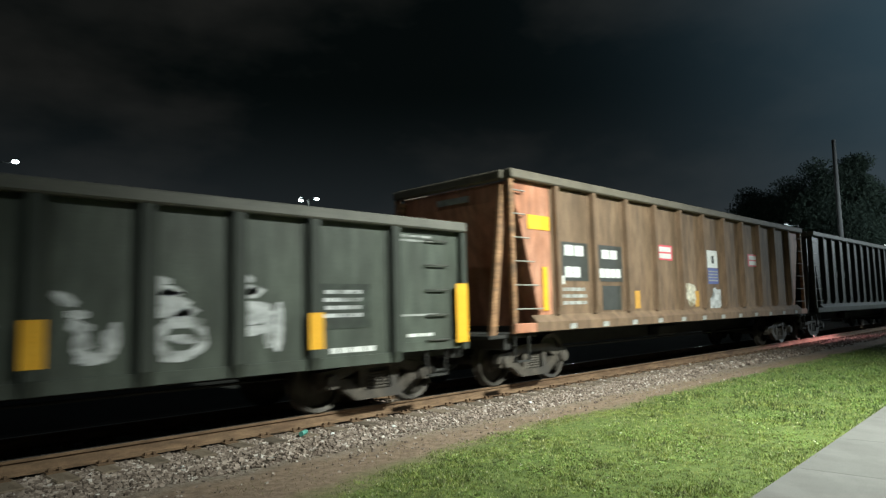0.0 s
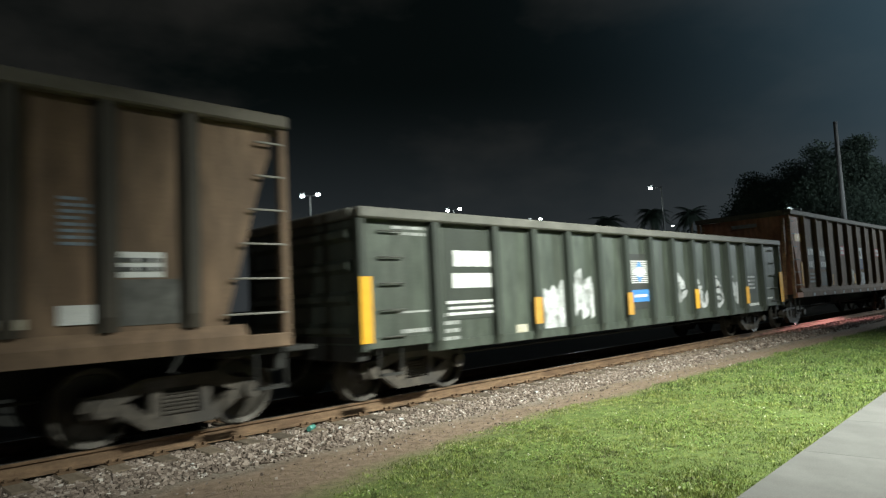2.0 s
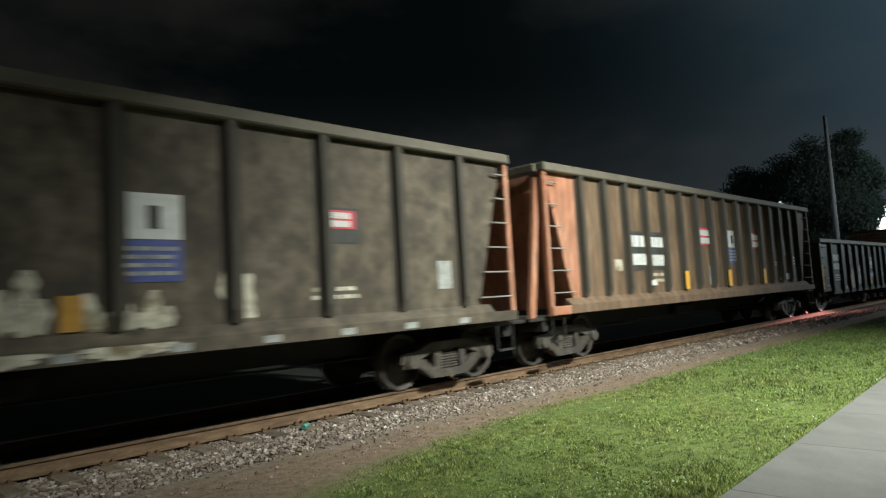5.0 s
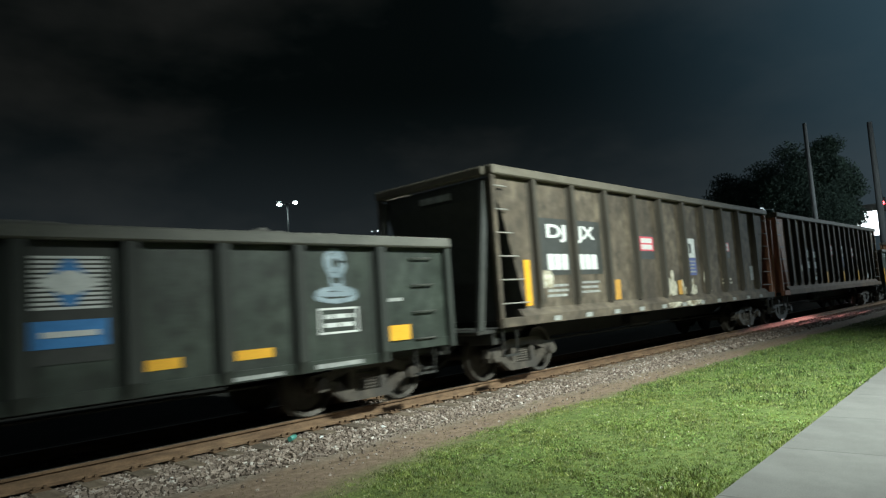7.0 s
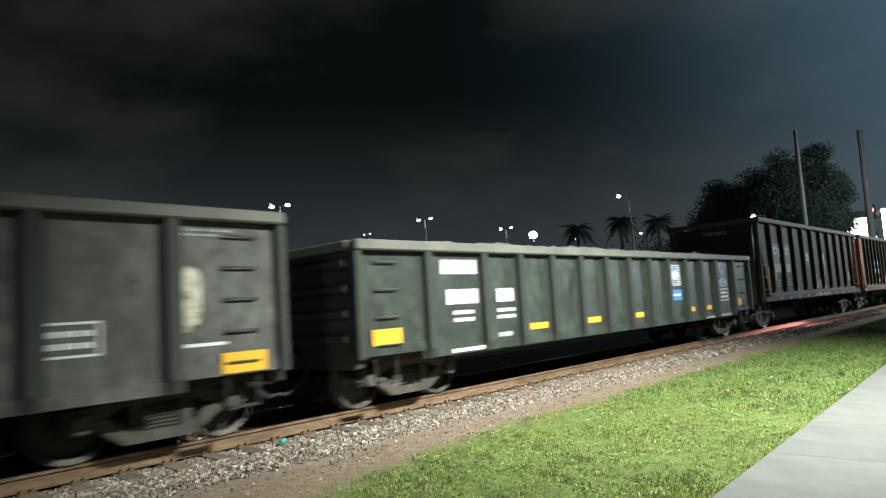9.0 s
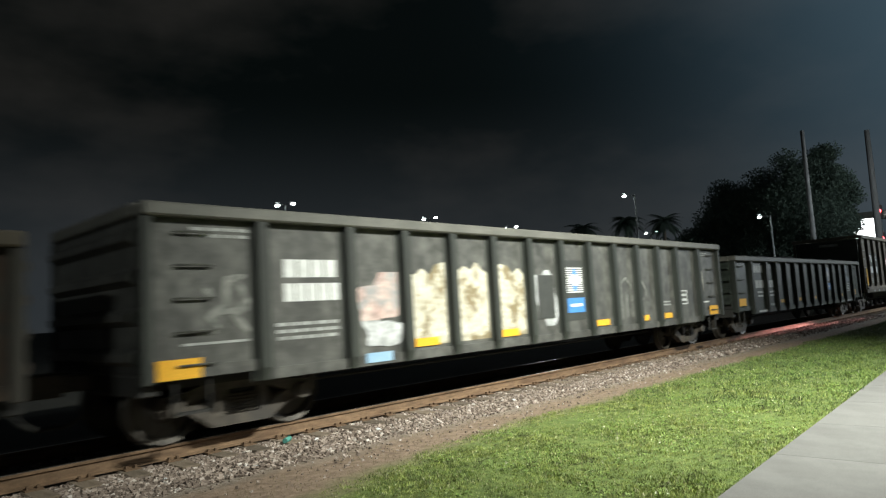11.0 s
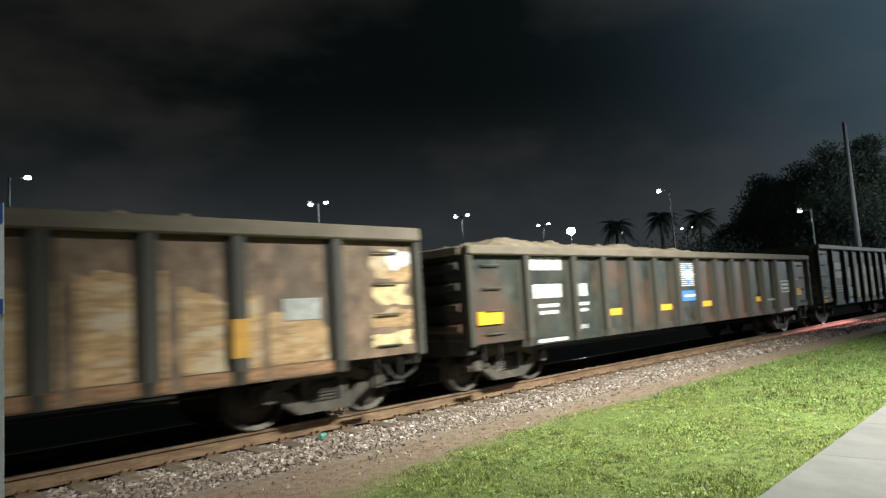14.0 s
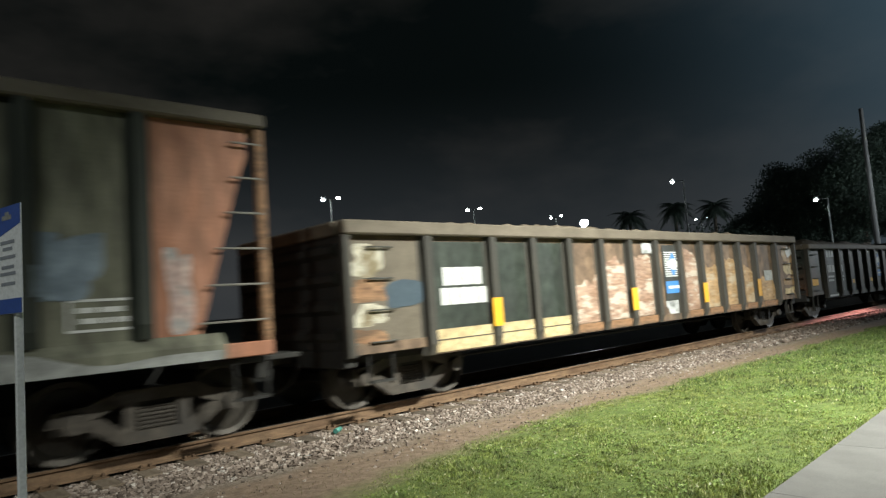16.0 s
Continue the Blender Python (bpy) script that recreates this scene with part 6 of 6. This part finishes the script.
def rail_signal():
    """Two red heads on a mast beyond the train."""
    d = 74.0
    s = empty("rail_signal", "railway signal mast with two red lights", "railway signal", at=at_bearing(80.5, d))
    s.rotation_euler = (0, 0, radians(-80.5))
    black = M["black_patch"]
    red = glowing("signal_red_glow", (1.0, 0.06, 0.07), 14)
    z1, z2 = 1.46 + d * math.tan(radians(5.2)) + 0.27, 1.46 + d * math.tan(radians(3.2)) + 0.27
    bm = bmesh.new()
    tube(bm, (0.0, 0.2, -0.05), (0.0, 0.2, z1 + 0.9), 0.11, n=10)
    part("mast", bm, STEEL, s)
    for z in (z1, z2):
        bm = boxes((-0.30, 0.30, -0.12, 0.12, z - 0.75, z + 0.55), bevel=0.05)
        hd = part("signal_head", bm, black, s, "black signal head")
        bm = bmesh.new()
        bmesh.ops.create_uvsphere(bm, u_segments=14, v_segments=8, radius=0.20)
        for v in bm.verts:
            v.co = (v.co.x, v.co.y * 0.4 - 0.15, v.co.z + z)
        part("red_lens", bm, red, hd, "glowing red lens")
    bm = bmesh.new()
    for k in range(12):
        tube(bm, (-0.18, 0.34, 0.8 + k * (z1 - 1) / 12), (0.18, 0.34, 0.8 + k * (z1 - 1) / 12), 0.02, n=5)
    for x in (-0.18, 0.18):
        tube(bm, (x, 0.34, 0.3), (x, 0.34, z1), 0.022, n=5)
    part("ladder", bm, STEEL, s)


def lit_canopy():
    """Brightly lit canopy far down the line."""
    d = 96.0
    c = empty("lit_canopy", "brightly lit white canopy beyond the trees", "canopy", at=at_bearing(81.4, d))
    c.rotation_euler = (0, 0, radians(-81.4))
    t = math.tan
    glow = glowing("canopy_white_glow", (0.97, 0.97, 1.0), 5.0)
    half = d * t(radians(3.0))
    z0, z1 = 1.46 + d * t(radians(2.7)) + 0.27, 1.46 + d * t(radians(5.25)) + 0.27
    part("roof", boxes((-half, half, 0.3, 8.0, z1 - 0.5, z1), bevel=0.05), M["rim_grey"], c)
    for x0, x1, zlo, zhi in ((-half - 0.9, -1.75, z0 + 0.4, z1 - 0.9), (-0.55, half, z0, z1 - 0.05)):
        part("lit_fascia", boxes((x0, x1, 0.0, 0.28, zlo, zhi), bevel=0.03), glow, c, "glowing white fascia")
    for k in range(5):
        # scalloped fringe over the smaller bay
        bm = bmesh.new()
        w = (half - 0.85) / 5
        xm = -half - 0.9 + w * (k + 0.5)
        pts = [(xm - w * 0.48, z1 - 0.9), (xm + w * 0.48, z1 - 0.9)] + [(xm + w * 0.48 * math.cos(q), z1 - 0.55 + 0.22 * math.sin(q)) for q in (0.2, 0.8, 1.57, 2.34, 2.94)]
        prism(bm, pts, "y", 0.02, 0.20)
        part("scallop", bm, M["rim_grey"], c)
    for x in (-half + 0.6, 0, half - 0.6):
        part("column", boxes((x - 0.2, x + 0.2, 1.0, 1.4, -0.1, z1 - 0.5)), M["rim_grey"], c)


def near_street_lamp(at):
    x, y, z = at
    s = empty("street_lamp", "grey street lamp with a lit head, assumed out of view over the footpath", "street lamp", "street lamps along the path", at=(x, y - 1.6, -0.215))
    bm = bmesh.new()
    tube(bm, (0, 0, -0.05), (0, 0, z + 0.3), 0.09, 0.06, n=12)
    part("pole", bm, STEEL, s)
    bm = bmesh.new()
    tube(bm, (0, 0, z + 0.2), (0, 1.3, z + 0.3), 0.035, n=8)
    arm = part("arm", bm, STEEL, s)
    part("housing", boxes((-0.2, 0.2, 1.2, 1.9, z + 0.24, z + 0.36), bevel=0.04), STEEL, arm)


# made-up short post and lens to carry the assumed red light
def red_lamp_stand_in():
    x, y, z = RED_LAMP_AT
    s = empty("assumed_red_lamp", "short post with a red lamp, added beside the track as assumed source", "marker lamp", at=(x, y, -0.215))
    red = glowing("assumed_lamp_red_glow", (1.0, 0.06, 0.04), 1.2)
    bm = bmesh.new()
    tube(bm, (0.1, 0.0, -0.05), (0.1, 0.0, z + 0.25), 0.05, n=10)
    part("post", bm, STEEL, s)
    part("housing", boxes((0.0, 0.09, -0.14, 0.14, z + 0.07, z + 0.36), bevel=0.02), M["black_patch"], s)
    bm = bmesh.new()
    tube(bm, (-0.02, 0, z + 0.215), (-0.002, 0, z + 0.215), 0.05, n=16)
    part("red_lens", bm, red, s, "glowing red lens")


# ---------------- trees ----------------
def leafy():
    """Dull leaves that let half of the light through."""
    m = islands("tree_leaves", [(0.0, (0.080, 0.112, 0.092)), (1.0, (0.096, 0.128, 0.104))], 1.0)
    n, l = m.node_tree.nodes, m.node_tree.links
    bsdf = n["Principled BSDF"]
    bsdf.inputs["Specular IOR Level"].default_value = 0.1
    tr, mx = n.new("ShaderNodeBsdfTranslucent"), n.new("ShaderNodeMixShader")
    mx.inputs[0].default_value = 0.5
    l.new(bsdf.inputs["Base Color"].links[0].from_socket, tr.inputs["Color"])
    l.new(bsdf.outputs[0], mx.inputs[1])
    l.new(tr.outputs[0], mx.inputs[2])
    l.new(mx.outputs[0], n["Material Output"].inputs["Surface"])
    return m


FOLIAGE = leafy()
BARK = surface("bark", (0.055, 0.045, 0.034), (0.105, 0.088, 0.068), 0.9, 0, 5, (3, 3, 0.6), 30, 0.5)


def leaf_cloud(centres, per, leaf, r):
    V, F = [], []
    for (cx, cy, cz), rad in centres:
        for _ in range(per):
            a, b = r.rand() * 6.283, math.acos(2 * r.rand() - 1)
            q = rad * (0.35 + 0.95 * r.rand())
            p = np.array([cx + q * math.sin(b) * math.cos(a), cy + q * math.sin(b) * math.sin(a), cz + 0.75 * q * math.cos(b)])
            d1 = r.randn(3)
            d1 /= np.linalg.norm(d1)
            d2 = np.cross(d1, r.randn(3))
            d2 /= np.linalg.norm(d2)
            s = leaf * (0.6 + 0.8 * r.rand())
            k = len(V)
            V += [p - d1 * s, p + d2 * s * 0.5, p + d1 * s, p - d2 * s * 0.5]
            F.append((k, k + 1, k + 2, k + 3))
    return V, F


def broad_tree(az, d, height, spread, seed, label):
    r = np.random.RandomState(seed)
    t = empty("tree", label, "tree", "trees beyond the track", at_bearing(az, d))
    bm = bmesh.new()
    fork = height * 0.32
    tube(bm, (0, 0, -0.1), (0.1, 0, fork), 0.38, 0.28, n=10)
    centres = []
    rise = (height - fork * 0.7) / 2
    for i in range(52):
        while True:
            q = r.rand(3) * 2 - 1
            if q @ q < 1:
                break
        rad = spread * (0.30 + 0.12 * r.rand())
        tip = (q[0] * (spread - rad * 0.6), q[1] * (spread - rad * 0.6), fork * 0.7 + rise + q[2] * (rise - rad * 0.8))
        centres.append((tip, rad))
        if i < 10:
            tube(bm, (0.1, 0, fork - 0.1), tip, 0.15, 0.04, n=6)
    part("trunk", bm, BARK, t)
    V, F = leaf_cloud(centres, 1000, 0.105, r)
    part("crown", raw("crown", V, F, FOLIAGE), None, t, "dense dark green crown")


def shrub(az, d, height, spread, seed):
    r = np.random.RandomState(seed)
    x, y, z = at_bearing(az, d)
    centres = [((spread * (r.rand() - 0.5) * 2, spread * (r.rand() - 0.5), height * (0.25 + 0.55 * r.rand())), height * (0.28 + 0.12 * r.rand())) for _ in range(9)]
    V, F = leaf_cloud(centres, 600, 0.11, r)
    for (cx, cy, cz), _ in centres:
        b = len(V)
        V += [(cx * 0.3 - 0.05, cy * 0.3, 0), (cx * 0.3 + 0.05, cy * 0.3, 0), (cx, cy, cz)]
        F.append((b, b + 1, b + 2))
    ob = new("shrub", raw("shrub", V, F, FOLIAGE))
    ob.location = (x, y, z)
    tagged(ob, "dark leafy shrub at the edge of the car park", "shrub", "shrubs beyond the track")


def palm(az, d, height, seed):
    r = np.random.RandomState(seed)
    t = empty("palm_tree", "palm tree with a ragged crown beyond the track", "palm tree", "palms beyond the track", at_bearing(az, d))
    bm = bmesh.new()
    tube(bm, (0, 0, -0.1), (0.15, 0.05, height * 0.5), 0.20, 0.15, n=10)
    tube(bm, (0.15, 0.05, height * 0.5), (0.2, 0, height), 0.15, 0.13, n=10)
    part("trunk", bm, BARK, t)
    V, F = [], []
    for i in range(34):
        a = i * 2.399 + r.rand() * 0.4
        up = 0.9 - 1.5 * (i / 34) + 0.2 * r.randn()
        L = 1.45 + 0.45 * r.rand()
        pts = []
        for k in range(9):
            s = k / 8
            rad = L * s * math.cos(up * (1 - s))
            pts.append(np.array([0.2 + rad * math.cos(a), rad * math.sin(a), height + L * s * math.sin(up) - 1.1 * L * s * s * 0.55]))
        side = np.array([-math.sin(a), math.cos(a), 0])
        for k in range(1, 9):
            p, q = pts[k - 1], pts[k]
            b = len(V)
            V += [p - side * 0.02, p + side * 0.02, q + side * 0.02, q - side * 0.02]
            F.append((b, b + 1, b + 2, b + 3))
            for j in range(3):
                m = p + (q - p) * (j / 3)
                fl = 0.55 * math.sin(math.pi * min(0.95, 0.12 + (k - 1 + j / 3) / 8))
                for s in (-1, 1):
                    b = len(V)
                    tip = m + side * s * fl + (q - p) * 0.9 - np.array([0, 0, 0.28 * fl])
                    V += [m, m + (q - p) * 0.38, tip]
                    F.append((b, b + 1, b + 2))
    part("fronds", raw("fronds", V, F, FOLIAGE), None, t, "drooping feathered fronds")


ground()
track()
path()
ballast()
grass()
litter()
trespass_sign()
for az, el, d, heads in ((33.27, 9.58, 43, 2), (45.7, 7.9, 53, 2), (52.74, 6.64, 63, 2), (63.35, 8.55, 50, 1), (73.42, 5.75, 55, 1), (10.3, 11.4, 37, 1)):
    parking_lamp(az, el, d, heads, arm=0.50 if heads == 2 else 0.75, side=1 if az < 20 else -1)
for az, el, d in ((58.9, 5.35, 85), (64.4, 5.3, 80)):
    parking_lamp(az, el, d, 2, arm=0.55, size=0.17)
parking_lamp(40.6, 6.9, 110, 2, arm=0.5, size=0.09)
floodlight()
utility_pole(76.2, 56, 13.5, 0.22)
utility_pole(80.35, 70, 15.5, 0.34)
rail_signal()
lit_canopy()
near_street_lamp(LAMP_AT)
# fixtures for the two assumed lamps, out of view
near_street_lamp(LAMP_2_AT)
near_street_lamp(LAMP_3_AT)
red_lamp_stand_in()
for az, d, h, s, seed in ((68.7, 66, 9.3, 2.8, 1), (70.6, 64, 11.8, 3.4, 2), (73.1, 62, 12.8, 3.9, 3), (75.5, 60, 13.1, 3.7, 4), (77.3, 62, 13.6, 2.5, 5)):
    broad_tree(az, d, h, s, seed, "large dark broad-leaved tree beyond the track")
for az, h, seed in ((58.75, 8.2, 1), (62.4, 8.6, 2), (65.4, 8.2, 3)):
    palm(az, 60, h, seed)
for az, d, h, s, seed in ((50.5, 66, 4.4, 4.0, 1), (57.0, 64, 5.4, 3.0, 2), (60.8, 62, 6.2, 3.2, 3), (64.5, 60, 6.6, 3.0, 4), (67.2, 60, 6.4, 3.0, 5)):
    shrub(az, d, h, s, seed)


# ---------------- what moves ----------------
def motions():
    times = [0.0, 1.0, 2.0, 3.0, 3.7, 4.75, 5.8, 6.6, 7.5, 8.4, 9.2, 10.2, 11.3, 12.2, 13.1, 14.0, 15.0, 16.0]
    for ob, u in MOVING:
        walk(ob, [(t, pose(u + run(t), TRACK_Y, 0)) for t in times])
    turns = [(k / 15, -run(k / 15) / WHEEL_R) for k in range(241)]
    for w in WHEELSETS:
        x, y, z = w.location
        walk(w, [(t, Matrix.Translation((x, y, z)) @ Matrix.Rotation(-a, 4, "Y")) for t, a in turns])


motions()
